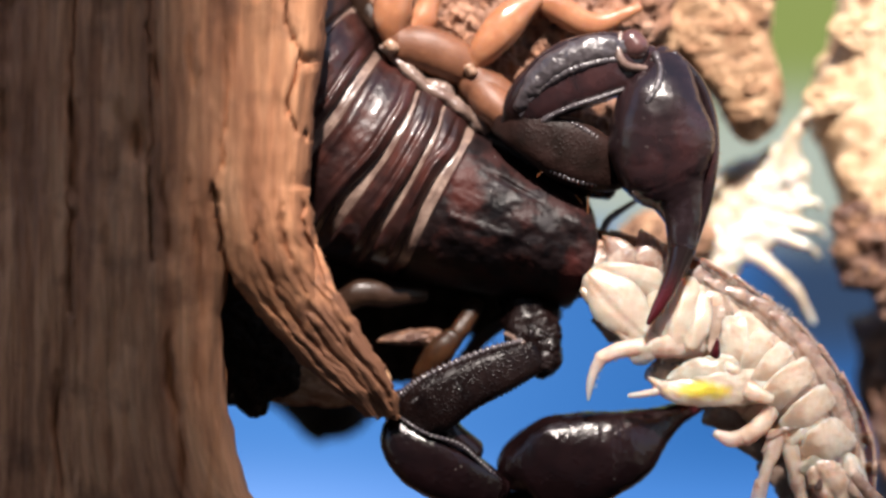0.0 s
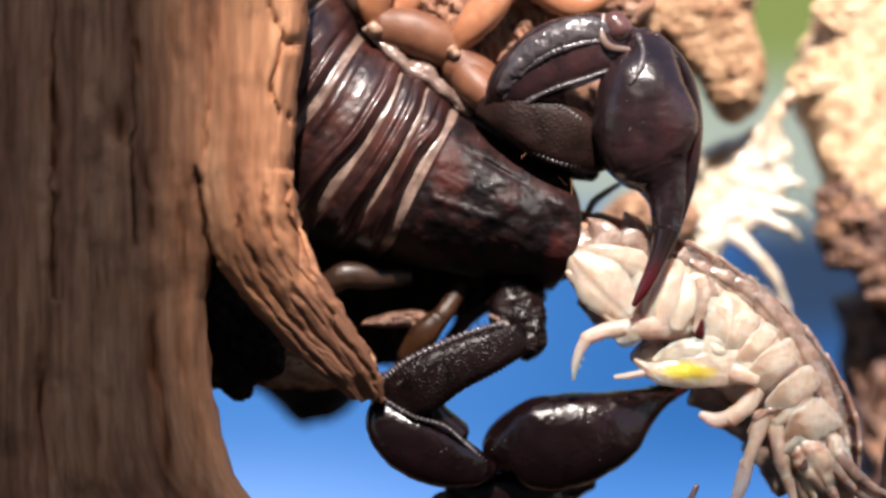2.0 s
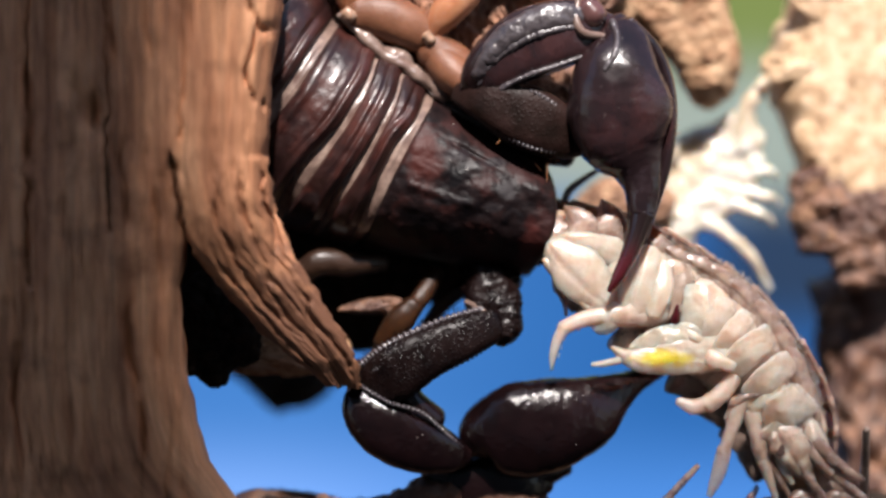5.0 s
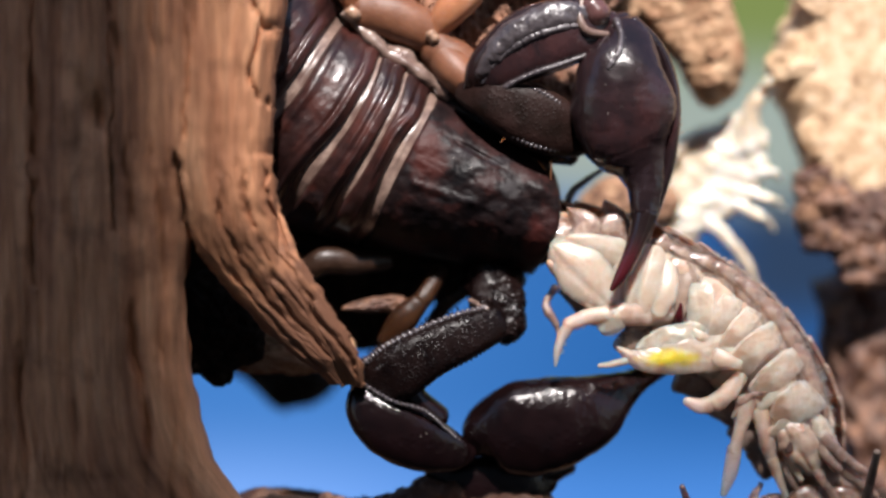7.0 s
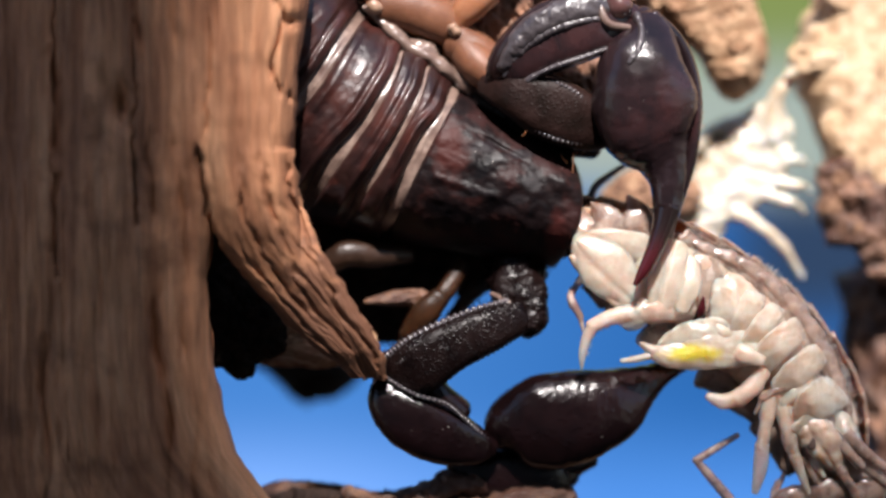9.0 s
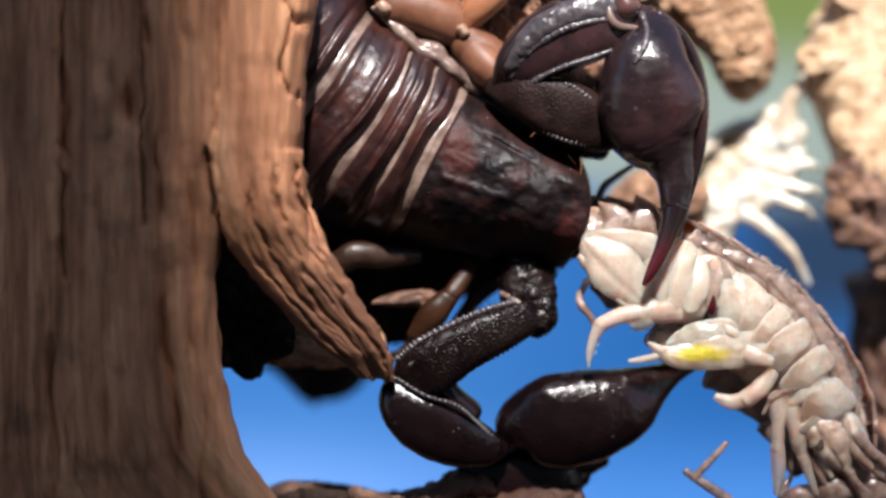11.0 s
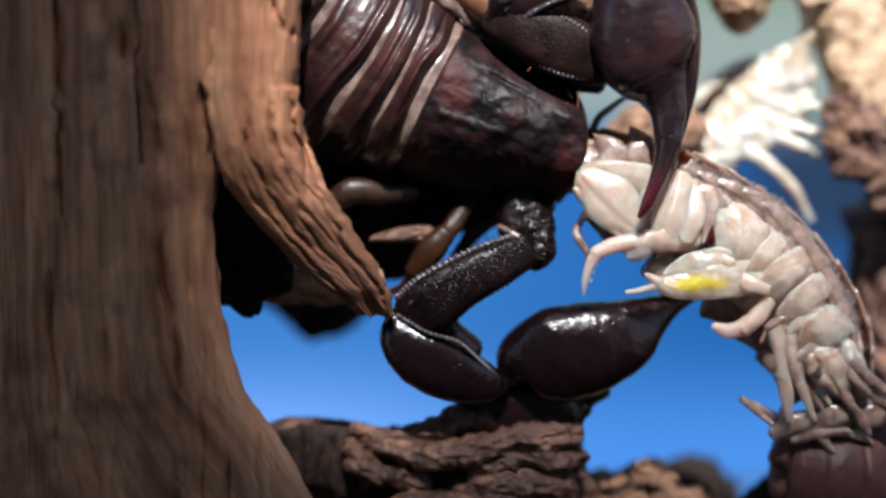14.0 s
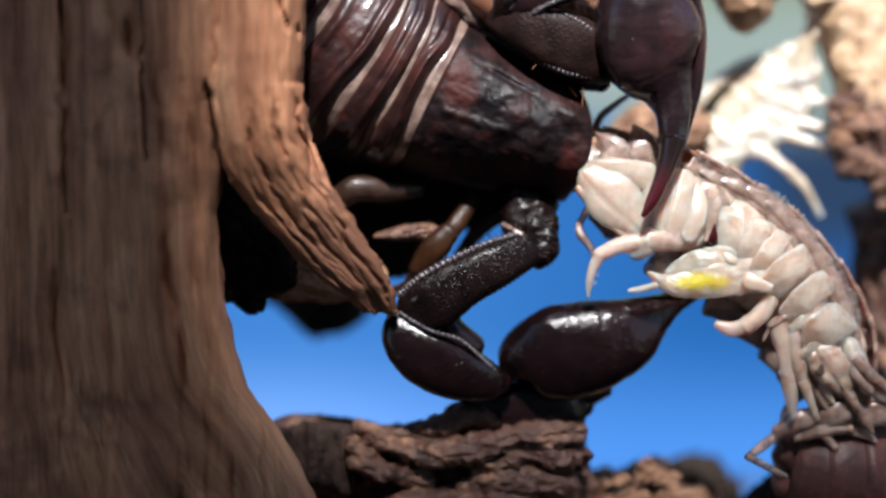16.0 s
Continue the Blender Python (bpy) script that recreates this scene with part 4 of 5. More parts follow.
def build_scorpion():
    sc = thing("scorpion", at(820, 320, 120), "glossy black-brown scorpion with amber legs feeding beside the log", "scorpion")
    d0, high = 95.0, 135.0
    for k, rows in enumerate(STRIPS):
        part("membrane", skin_strip(rows, d0, high, k + 1.5), SKIN, sc, "pale grey-brown skin between the back plates" if k == 0 else "")
    part("tergite", body_shell(STATIONS[0], STATIONS[1], 0.0, 0.97, d0, high - 6, 10), BACK_SHELL, sc)
    for k in range(4):
        part("tergite", tergite(STRIPS[k], STRIPS[k + 1], d0, high, 3.7 * k + 1), BACK_SHELL, sc)
    car = part("carapace", body_shell(STATIONS[5], STATIONS[6], 0.036, 1.0, d0, high, 9, carapace_relief, 90, 120, 0.0, 60), FRONT_SHELL, sc, "dark wrinkled carapace with a dusty patch")
    stain_or_shade(car, (968, 396, -40), (19, 120, 17), (0.034, 0.030, 0.031), 0.75)
    for centre, size, colour in (((822, 330, -40), (34, 160, 60), (0.045, 0.0105, 0.008)), ((1010, 480, 20), (26, 160, 44), (0.042, 0.0095, 0.008)), ((880, 330, -40), (30, 140, 12), (0.015, 0.0105, 0.012)),
                                 ((948, 344, -40), (30, 140, 10), (0.015, 0.011, 0.0125)), ((858, 412, -50), (46, 140, 8), (0.013, 0.0095, 0.0105)), ((945, 425, -50), (18, 140, 10), (0.014, 0.0105, 0.0115))):
        stain_or_shade(car, centre, size, colour)
    for u, v in ((908, 421), (922, 402)):
        part("eye", tube([(u - 3, v + 1, -38, 5.5, 7), (u + 3, v - 1, -38, 5.5, 7)], 16, 3), EYE_BLACK, car)
    # grey pleura beyond the plates' ends
    for rows in ([(742, 140, 52, 5), (766, 152, 42, 13), (786, 164, 40, 17), (804, 178, 48, 7)], [(796, 180, 50, 6), (816, 196, 46, 9), (842, 214, 50, 9), (872, 240, 66, 3)]):
        part("pleura", petal([(u, v, d + 4, w) for u, v, d, w in rows], 5, 14, 0, rows[0][0] * 0.01, 9, m=24), SKIN, sc, "pale wrinkled side skin")
    part("pleura", tube([(676, 84, 40, 5, 8), (708, 112, 42, 9, 10), (748, 150, 40, 11, 12), (792, 176, 40, 12, 12), (842, 212, 46, 10, 10), (880, 242, 64, 5, 8)], 20, 8), SKIN, sc, "pale wrinkled side skin",
         relief=lambda p: 7 * fbm(p, 0.03, 3, 8) + 3 * ridge(p, 0.08, 2, 3))
    part("belly", tube([(520, 160, 150, 150, 50), (640, 280, 150, 160, 55), (790, 370, 150, 140, 55), (930, 440, 150, 100, 50)], 30, 6), GRAIN_SHELL, sc)
    part("chelicera", tube([(990, 410, 75, 40, 36), (1030, 430, 62, 34, 32), (1056, 450, 55, 16, 18)], 20, 5), GRAIN_SHELL, sc)
    part("chelicera", tube([(975, 490, 85, 40, 36), (1010, 505, 72, 32, 32), (1034, 512, 66, 16, 18)], 20, 5), SHELL, sc)

    knobby = lambda p: 1.6 * fbm(p, 0.12, 2, 3)
    beads = lambda count: (lambda f: 0.55 + 0.75 * abs(math.sin(math.pi * count * f)))
    fine = lambda count: (lambda f: 0.9 + 0.08 * abs(math.sin(math.pi * count * f)) + 0.3 * fbm((f * 70, count, 0), 0.4, 2))
    # raised arm
    part("trochanter", tube([(842, 150, 60, 30, 30), (872, 185, 45, 36, 38), (905, 215, 35, 30, 34)], 20, 6), BROWN_LEG, sc, "brown arm base")
    part("femur", tube([(895, 226, 30, 22, 34), (940, 240, 0, 40, 46), (1000, 264, -14, 57, 46), (1060, 292, -10, 48, 44), (1092, 305, 20, 28, 34)], 40, 8, 3.6), ARM_GRAIN, sc, relief=knobby)
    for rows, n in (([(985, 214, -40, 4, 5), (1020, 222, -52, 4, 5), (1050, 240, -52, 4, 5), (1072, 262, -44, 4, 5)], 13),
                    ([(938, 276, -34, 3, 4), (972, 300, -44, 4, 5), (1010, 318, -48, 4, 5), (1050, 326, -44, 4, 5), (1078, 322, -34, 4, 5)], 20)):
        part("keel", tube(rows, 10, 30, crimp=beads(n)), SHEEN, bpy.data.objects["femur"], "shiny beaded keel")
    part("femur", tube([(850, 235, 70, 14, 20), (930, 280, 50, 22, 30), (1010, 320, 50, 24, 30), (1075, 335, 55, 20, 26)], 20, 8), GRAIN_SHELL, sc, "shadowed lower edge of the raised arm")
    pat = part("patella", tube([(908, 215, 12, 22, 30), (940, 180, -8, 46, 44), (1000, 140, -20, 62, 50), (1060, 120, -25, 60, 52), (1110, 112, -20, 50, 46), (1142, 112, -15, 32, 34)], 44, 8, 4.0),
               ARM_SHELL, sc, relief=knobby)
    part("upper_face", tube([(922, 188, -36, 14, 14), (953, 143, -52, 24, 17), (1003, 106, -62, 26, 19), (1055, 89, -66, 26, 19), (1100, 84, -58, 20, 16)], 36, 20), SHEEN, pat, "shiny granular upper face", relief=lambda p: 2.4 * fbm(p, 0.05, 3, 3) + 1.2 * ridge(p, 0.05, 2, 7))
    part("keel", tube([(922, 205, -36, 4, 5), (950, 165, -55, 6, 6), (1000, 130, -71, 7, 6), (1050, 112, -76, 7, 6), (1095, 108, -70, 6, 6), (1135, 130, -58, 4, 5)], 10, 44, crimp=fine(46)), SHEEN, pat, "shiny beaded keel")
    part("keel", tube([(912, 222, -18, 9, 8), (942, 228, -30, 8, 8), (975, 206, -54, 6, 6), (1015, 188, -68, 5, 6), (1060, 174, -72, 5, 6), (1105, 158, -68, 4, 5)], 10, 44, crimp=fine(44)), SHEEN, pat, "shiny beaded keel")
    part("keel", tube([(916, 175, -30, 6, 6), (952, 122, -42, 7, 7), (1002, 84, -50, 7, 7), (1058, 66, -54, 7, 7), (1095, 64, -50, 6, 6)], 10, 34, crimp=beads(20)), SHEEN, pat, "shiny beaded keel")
    part("joint_rim", tube([(1098, 60, -58, 5, 7), (1094, 92, -70, 7, 9), (1108, 116, -74, 8, 9), (1142, 122, -66, 6, 7)], 14, 8), SKIN, pat, "pale shiny rim of the joint")
    part("condyle", tube([(1115, 74, -50, 24, 26), (1127, 88, -54, 24, 26)], 24, 6), FINGER_ROOT, pat, "red-brown ball of the joint")
    chela = part("chela", tube([(1168, 100, -15, 20, 24), (1176, 136, -33, 50, 46), (1168, 190, -50, 78, 66), (1170, 245, -52, 92, 70), (1175, 290, -52, 87, 64), (1186, 324, -50, 70, 56),
                                (1200, 356, -52, 46, 42), (1208, 392, -58, 32, 32), (1207, 440, -66, 24, 26)], 48, 14, 2.4, caps=(0.8, 0.2)),
                 ARM_SHELL, sc, "large glossy claw", relief=lambda p: 2.0 * fbm(p, 0.02, 3, 4) + 0.9 * fbm(p, 0.1, 2, 4))
    part("finger_tip", tube([(1207, 438, -66, 24, 26), (1197, 472, -74, 18, 20), (1180, 515, -84, 14, 15), (1163, 548, -88, 11, 11), (1148, 571, -86, 5, 5)], 24, 8, caps=(0.1, 0.9)), FINGER, chela, "dark red curved fingertip")
    part("movable_finger", tube([(1190, 100, -24, 12, 26), (1230, 146, -30, 14, 34), (1251, 198, -34, 14, 38), (1259, 250, -34, 13, 38), (1256, 302, -36, 13, 34), (1246, 358, -38, 13, 28), (1226, 425, -40, 11, 20), (1209, 488, -42, 6, 12)], 24, 10), ARM_SHELL, chela)
    part("keel", tube([(1160, 98, -50, 7, 9), (1168, 125, -84, 6, 8), (1162, 155, -108, 6, 8), (1146, 180, -114, 4, 5)], 14, 16, crimp=fine(14)), SHEEN, chela, "shiny ridge of the claw")
    # lowered arm
    arm = []
    arm.append(part("trochanter", tube([(940, 480, 130, 56, 46), (936, 535, 92, 56, 46), (944, 584, 44, 50, 44), (956, 618, 26, 40, 40), (966, 646, 20, 28, 32)], 48, 16), GRAIN_SHELL, sc, relief=lambda p: 9 * fbm(p, 0.028, 3, 3) + 3 * ridge(p, 0.03, 2, 1)))
    part("tubercle", tube([(896, 592, 8, 5, 7), (916, 603, -8, 6, 7), (936, 616, -14, 5, 6), (950, 628, -14, 4, 6)], 16, 6), SKIN, arm[0], "pale joint skin")
    for k, (u, v, d, w) in enumerate(((972, 592, 12, 26), (958, 640, -6, 28), (922, 598, 2, 16), (968, 628, 2, 24))):
        o = [(u + w * math.cos(q * 1.05 + k) * (0.8 + 0.35 * ((q * 7 + k * 3) % 4) / 3), v + 0.8 * w * math.sin(q * 1.05 + k) * (0.8 + 0.35 * ((q * 5 + k) % 4) / 3)) for q in range(6)]
        part("tubercle", chunk(o, d, 14, k + 3, 3, 0.03, 48, 14, (1, 1, 1), 5), GRAIN_SHELL, arm[0])
    arm.append(part("femur", tube([(938, 632, 10, 32, 36), (885, 654, -5, 40, 42), (822, 682, -15, 46, 46), (772, 711, -18, 52, 46), (738, 733, -16, 45, 38)], 36, 10, 3.6), GRAIN_SHELL, sc,
                    relief=lambda p: 1.8 * fbm(p, 0.13, 2, 3)))
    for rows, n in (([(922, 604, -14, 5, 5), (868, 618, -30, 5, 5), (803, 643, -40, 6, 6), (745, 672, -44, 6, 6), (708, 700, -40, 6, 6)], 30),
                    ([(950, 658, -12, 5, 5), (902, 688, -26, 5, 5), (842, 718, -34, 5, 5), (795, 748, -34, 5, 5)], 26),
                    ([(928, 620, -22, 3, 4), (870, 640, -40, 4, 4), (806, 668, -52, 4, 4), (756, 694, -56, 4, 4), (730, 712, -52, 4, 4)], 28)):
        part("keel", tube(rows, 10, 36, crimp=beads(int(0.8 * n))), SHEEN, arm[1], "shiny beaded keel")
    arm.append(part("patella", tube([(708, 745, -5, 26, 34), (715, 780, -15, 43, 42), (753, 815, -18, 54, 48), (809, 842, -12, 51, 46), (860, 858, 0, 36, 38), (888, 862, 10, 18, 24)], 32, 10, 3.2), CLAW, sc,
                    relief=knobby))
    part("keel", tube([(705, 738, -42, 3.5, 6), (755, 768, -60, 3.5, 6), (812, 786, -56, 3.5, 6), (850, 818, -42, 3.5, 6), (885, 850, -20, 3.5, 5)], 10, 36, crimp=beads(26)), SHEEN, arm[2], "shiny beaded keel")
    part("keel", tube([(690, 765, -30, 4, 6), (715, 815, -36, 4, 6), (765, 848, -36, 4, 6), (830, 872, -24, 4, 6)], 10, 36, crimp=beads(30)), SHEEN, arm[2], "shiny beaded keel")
    part("spur", tube([(784, 738, 0, 24, 24), (798, 766, -5, 23, 26), (832, 800, 5, 27, 28)], 20, 6), CLAW, arm[2])
    arm.append(part("chela", tube([(890, 855, 25, 18, 26), (922, 832, 25, 56, 50), (972, 822, 22, 84, 60), (1035, 812, 25, 84, 62), (1098, 792, 32, 70, 56), (1145, 764, 42, 47, 42), (1180, 742, 52, 27, 30),
                                   (1215, 724, 62, 18, 22)], 44, 12, 2.7, caps=(0.8, 0.2)), CLAW, sc, "large glossy claw", relief=lambda p: 2.4 * fbm(p, 0.02, 3, 4) + 1.0 * fbm(p, 0.1, 2, 4)))
    part("finger_tip", tube([(1212, 726, 62, 19, 22), (1245, 705, 60, 16, 19), (1258, 672, 10, 15, 16), (1260, 650, 0, 12, 12), (1265, 630, -44, 10, 9), (1270, 602, -60, 3, 5)], 20, 8, caps=(0.1, 0.9)), RED_TIP, arm[3], "dark red curved fingertip")
    # Enlarged: its black bulk stands in for the shade between claw and ledge.
    part("movable_finger", tube([(826, 890, 66, 20, 30), (880, 910, 68, 48, 44), (945, 918, 70, 58, 48), (1000, 914, 74, 52, 42), (1024, 908, 78, 30, 30)], 28, 6, 3.0), CLAW, arm[3])
    part("spur", tube([(1000, 905, 74, 36, 36), (1045, 892, 76, 24, 24), (1070, 889, 80, 14, 16)], 20, 6), CLAW, arm[3])
    # legs
    def leg(rows_list, mat, label, second=None):
        first = None
        for k, rows in enumerate(rows_list):
            mat = second if second and k else mat
            if second and k == 1:
                part("condyle", tube(rows, 20, 7), KNOB, first, "pale joint knob", relief=lambda p: 3 * fbm(p, 0.06, 2, 3))
                continue
            g = tube(rows, 20, 7, 2.2)
            rel = lambda p: 1.2 * fbm(p, 0.06, 3, 6)
            if first is None:
                first = part("leg", g, mat, sc, label, relief=rel)
            else:
                part("leg_segment", g, mat, first, relief=rel)

    leg([[(915, 225, 75, 26, 28), (880, 178, 62, 40, 36), (838, 145, 58, 34, 32)], [(829, 121, 30, 11, 13), (836, 130, 30, 11, 13)],
         [(834, 122, 55, 14, 16), (862, 82, 45, 30, 28), (900, 38, 50, 34, 30), (945, 0, 60, 20, 20)], [(945, 0, 70, 18, 18), (985, 15, 72, 26, 22), (1050, 45, 72, 22, 18), (1130, 15, 78, 8, 8)]],
        BROWN_LEG, "brown and amber leg with glossy segments", AMBER)
    leg([[(862, 150, 80, 26, 30), (810, 112, 62, 40, 36), (755, 88, 58, 42, 38), (708, 82, 58, 36, 32)], [(687, 78, 30, 11, 12), (698, 86, 30, 11, 12)],
         [(695, 80, 55, 15, 16), (692, 35, 50, 32, 28), (700, -20, 55, 34, 30), (715, -90, 75, 22, 22)], [(722, 60, 88, 22, 20), (745, 40, 92, 28, 24), (760, 0, 96, 20, 20), (770, -60, 100, 14, 14)]],
        BROWN_LEG, "brown and amber leg with glossy segments", AMBER)
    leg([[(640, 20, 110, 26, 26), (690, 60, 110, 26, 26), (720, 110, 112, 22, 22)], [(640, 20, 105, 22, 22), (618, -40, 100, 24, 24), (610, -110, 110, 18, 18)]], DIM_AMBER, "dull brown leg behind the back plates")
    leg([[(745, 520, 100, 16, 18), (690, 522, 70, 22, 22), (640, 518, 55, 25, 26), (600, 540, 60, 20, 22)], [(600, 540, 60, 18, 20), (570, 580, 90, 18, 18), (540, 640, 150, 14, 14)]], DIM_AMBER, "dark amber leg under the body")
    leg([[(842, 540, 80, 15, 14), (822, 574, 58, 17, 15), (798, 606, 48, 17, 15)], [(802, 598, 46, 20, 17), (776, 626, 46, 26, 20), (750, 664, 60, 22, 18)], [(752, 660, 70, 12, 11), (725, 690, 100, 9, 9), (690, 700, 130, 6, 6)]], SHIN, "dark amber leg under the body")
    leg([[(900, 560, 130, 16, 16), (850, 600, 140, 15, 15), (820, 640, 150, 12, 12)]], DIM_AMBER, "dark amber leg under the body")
    # fine bristles
    part("bristle_fringe", bristles([(690, 765, -10), (706, 815, -10), (760, 858, -10), (830, 884, -6)], 60, 12, 0.5, 1, 1), GRAIN_SHELL, arm[2], "fine dark bristles")
    part("bristle_fringe", bristles([(1178, 96, -20), (1222, 140, -20), (1258, 210, -20), (1268, 290, -20), (1250, 380, -20)], 60, 10, 0.5, 3, 1), AMBER, chela, "fine pale bristles")
    part("bristle_fringe", bristles([(708, 690, -30), (790, 640, -30), (870, 608, -20), (925, 596, -10)], 60, 9, 0.5, 4, 1), GRAIN_SHELL, arm[1], "fine dark bristles")
    for a, b in (((1040, 378, -20), (1041, 345, -34)), ((952, 312, -40), (958, 305, -48)), ((1030, 360, -20), (1018, 345, -30))):
        part("bristle", tube([(*a, 1.6, 1.6), (*b, 0.9, 0.9)], 6, 2), AMBER, sc)
    return sc, arm, (pat, chela)


# ---- woodlice ----
def back_plates(root, axis, dors, count, mat, arc=1.5, thick=7.0, sweep=16.0, name="back_plate", first=0.0, last=1.0, swell=0.07):
    """Overlapping shell plates along an axis of rows u, v, d, half width, height; dors points out of the back."""
    r = spline(axis, 16)
    m = len(r) - 1

    def sample(f):
        f = max(0.0, min(1.0, f)) * m
        i = min(int(f), m - 1)
        return r[i] + (r[i + 1] - r[i]) * (f - i)

    dors = Vector(dors).normalized()
    made = []
    for k in range(count):
        f0, f1 = first + (last - first) * k / count, first + (last - first) * (k + 1.22) / count
        rings = []
        for i in range(6):
            g = f0 + (f1 - f0) * i / 5
            c = sample(g)
            t = (at(*sample(g + 0.01)[:3]) - at(*sample(g - 0.01)[:3])).normalized()
            n = (dors - t * dors.dot(t)).normalized()
            s = t.cross(n).normalized()
            grow = 1.0 + swell * (1 - i / 5)
            outer, inner = [], []
            for j in range(27):
                a = -arc + 2 * arc * j / 26
                back = -sweep * (abs(a) / arc) ** 4 * (1 - i / 7)
                for lst, q in ((outer, 1.0), (inner, 1.0 - thick / max(30.0, c[3]))):
                    x, y = c[3] * grow * q * math.sin(a), c[4] * grow * q * math.cos(a)
                    lst.append(at(*c[:3]) + (s * x + n * y + t * back) * UNIT)
            rings.append(outer + inner[::-1])
        made.append(part(name, loft(rings), mat, root, relief=lambda p: 1.2 * fbm(p, 0.08, 3, 2)))
    return made


def build_prey():
    root = thing("woodlouse", at(1260, 590, 30), "pale woodlouse held belly outwards in the claws", "woodlouse", "woodlice")
    axis = [(1040, 462, 60, 56, 60), (1105, 490, 50, 74, 66), (1185, 540, 45, 98, 76), (1272, 602, 45, 110, 82), (1356, 670, 50, 110, 82), (1424, 745, 55, 100, 78), (1470, 820, 60, 84, 70), (1500, 895, 70, 54, 58)]
    back_plates(root, axis, (0.30, 0.90, 0.30), 13, VEIL, 1.45, 6, 20)
    lump = lambda p: 4.0 * fbm(p, 0.02, 3, 5) + 1.2 * fbm(p, 0.07, 2, 2)
    # rim of the back: overlapping plates whose points lie towards the tail
    r = spline([(1216, 483, 24), (1261, 508, 18), (1309, 529, 20), (1357, 557, 22), (1402, 598, 23), (1441, 649, 24), (1471, 703, 23), (1492, 754, 22), (1504, 808, 20), (1506, 863, 18)], 12)
    for k in range(11):
        i = 2 + k * 10
        a, b, c = r[max(0, i - 12)], r[i], r[min(len(r) - 1, i + 12)]
        side = Vector((c[1] - a[1], a[0] - c[0])).normalized() * 8
        part("rim_plate", petal([(a[0] + side.x, a[1] + side.y, 16, 2), (b[0], b[1], 4, b[2]), (c[0] - side.x * 0.4, c[1] - side.y * 0.4, 12, c[2] * 0.9)], 7, 4, 3, 30 + k, 5), VEIL, root,
             "clear brown rim plate of the back" if k == 0 else "")
    # short bristles along the rim
    rng = random.Random(8)
    verts, faces = [], []
    for i in range(4, len(r) - 1):
        for _ in range(2):
            a, b = r[i - 1], r[i]
            side = Vector((b[1] - a[1], a[0] - b[0])).normalized()
            u, v = b[0] + side.x * (b[2] + 1), b[1] + side.y * (b[2] + 1)
            n = rng.uniform(2, 8)
            vs, fs = tube([(u - side.x * 3, v - side.y * 3, 6, 0.7, 0.7), (u + side.x * n - side.y * n * rng.uniform(-0.5, 0.9), v + side.y * n - side.x * n * rng.uniform(-0.6, 0.6), rng.uniform(-8, 10), 0.5, 0.5)], 4, 1)
            faces += [tuple(q + len(verts) for q in f) for f in fs]
            verts += vs
    part("bristle_fringe", (verts, faces), TAN, root, "fine pale bristles")
    # belly plates
    r = spline([(u, v, d - 26, w * 0.74, h * 0.42) for u, v, d, w, h in axis], 12)
    n = 12
    for k in range(n):
        i0, i1 = int(k * (len(r) - 1) / n), int((k + 1) * (len(r) - 1) / n)
        rows = [tuple(r[i]) for i in (i0, (i0 + i1) // 2, i1)]
        rows[0] = (*rows[0][:3], rows[0][3] * 0.93, rows[0][4] * 0.86)
        rows[2] = (*rows[2][:3], rows[2][3] * 0.95, rows[2][4] * 0.9)
        part("belly_plate", tube(rows, 28, 4, 2.4, caps=(0.12, 0.12)), TAN, root, relief=lump)
    # broad tail covers, near the jaws
    part("gill_cover", petal([(1039, 483, -30, 20), (1090, 534, -48, 47), (1147, 594, -42, 28)], keel=9, thick=8, fold=2, seed=1, rough=3, m=24), CREAM, root, "broad glossy cream tail cover")
    part("gill_cover", petal([(1033, 489, -24, 18), (1099, 489, -38, 25), (1171, 504, -34, 26)], keel=4, thick=8, seed=2, rough=3, m=20), CREAM, root)
    part("gill_cover", petal([(1028, 510, -34, 8), (1081, 564, -44, 16), (1144, 618, -44, 14)], keel=4, thick=7, seed=3, rough=3), TAN, root)
    part("gill_cover", petal([(1166, 498, -30, 20), (1166, 552, -42, 26), (1158, 606, -44, 22)], keel=3, thick=8, seed=8, rough=3), CREAM, root)
    part("gill_cover", petal([(1219, 489, -28, 23), (1198, 561, -50, 32), (1183, 618, -50, 26)], keel=4, thick=8, fold=4, seed=4, rough=3, m=20), CREAM, root)
    part("gill_cover", petal([(1238, 516, -26, 13), (1241, 567, -50, 20), (1219, 618, -52, 16)], keel=5, thick=7, seed=5, rough=3), CREAM, root)
    part("gill_cover", petal([(1270, 522, -8, 18), (1274, 573, -22, 26), (1249, 618, -26, 18)], keel=-6, thick=6, seed=6, rough=4), CLEAR, root, "clear grey-brown hollow plate")
    part("gill_cover", petal([(1159, 591, -44, 18), (1141, 621, -48, 24), (1117, 639, -40, 12)], keel=10, thick=7, seed=7, rough=6), CREAM, root)
    part("gill_cover", tube([(1247, 558, -34, 9, 8), (1245, 576, -36, 11, 9)], 16, 4), CREAM, root, relief=lump)
    part("tail_plate", petal([(1060, 483, -18, 20), (1054, 456, -14, 23), (1045, 426, 4, 4)], keel=6, thick=4, seed=10, rough=5), VEIL, root, "clear brown pointed tail plate")
    part("tail_plate", petal([(1102, 486, -24, 29), (1096, 450, -22, 28), (1066, 417, 2, 3)], keel=6, thick=4, seed=11, rough=5), VEIL, root)
    part("tail_plate", petal([(1147, 486, -24, 30), (1147, 444, -20, 29), (1133, 406, 4, 3)], keel=6, thick=4, seed=12, rough=5), VEIL, root)
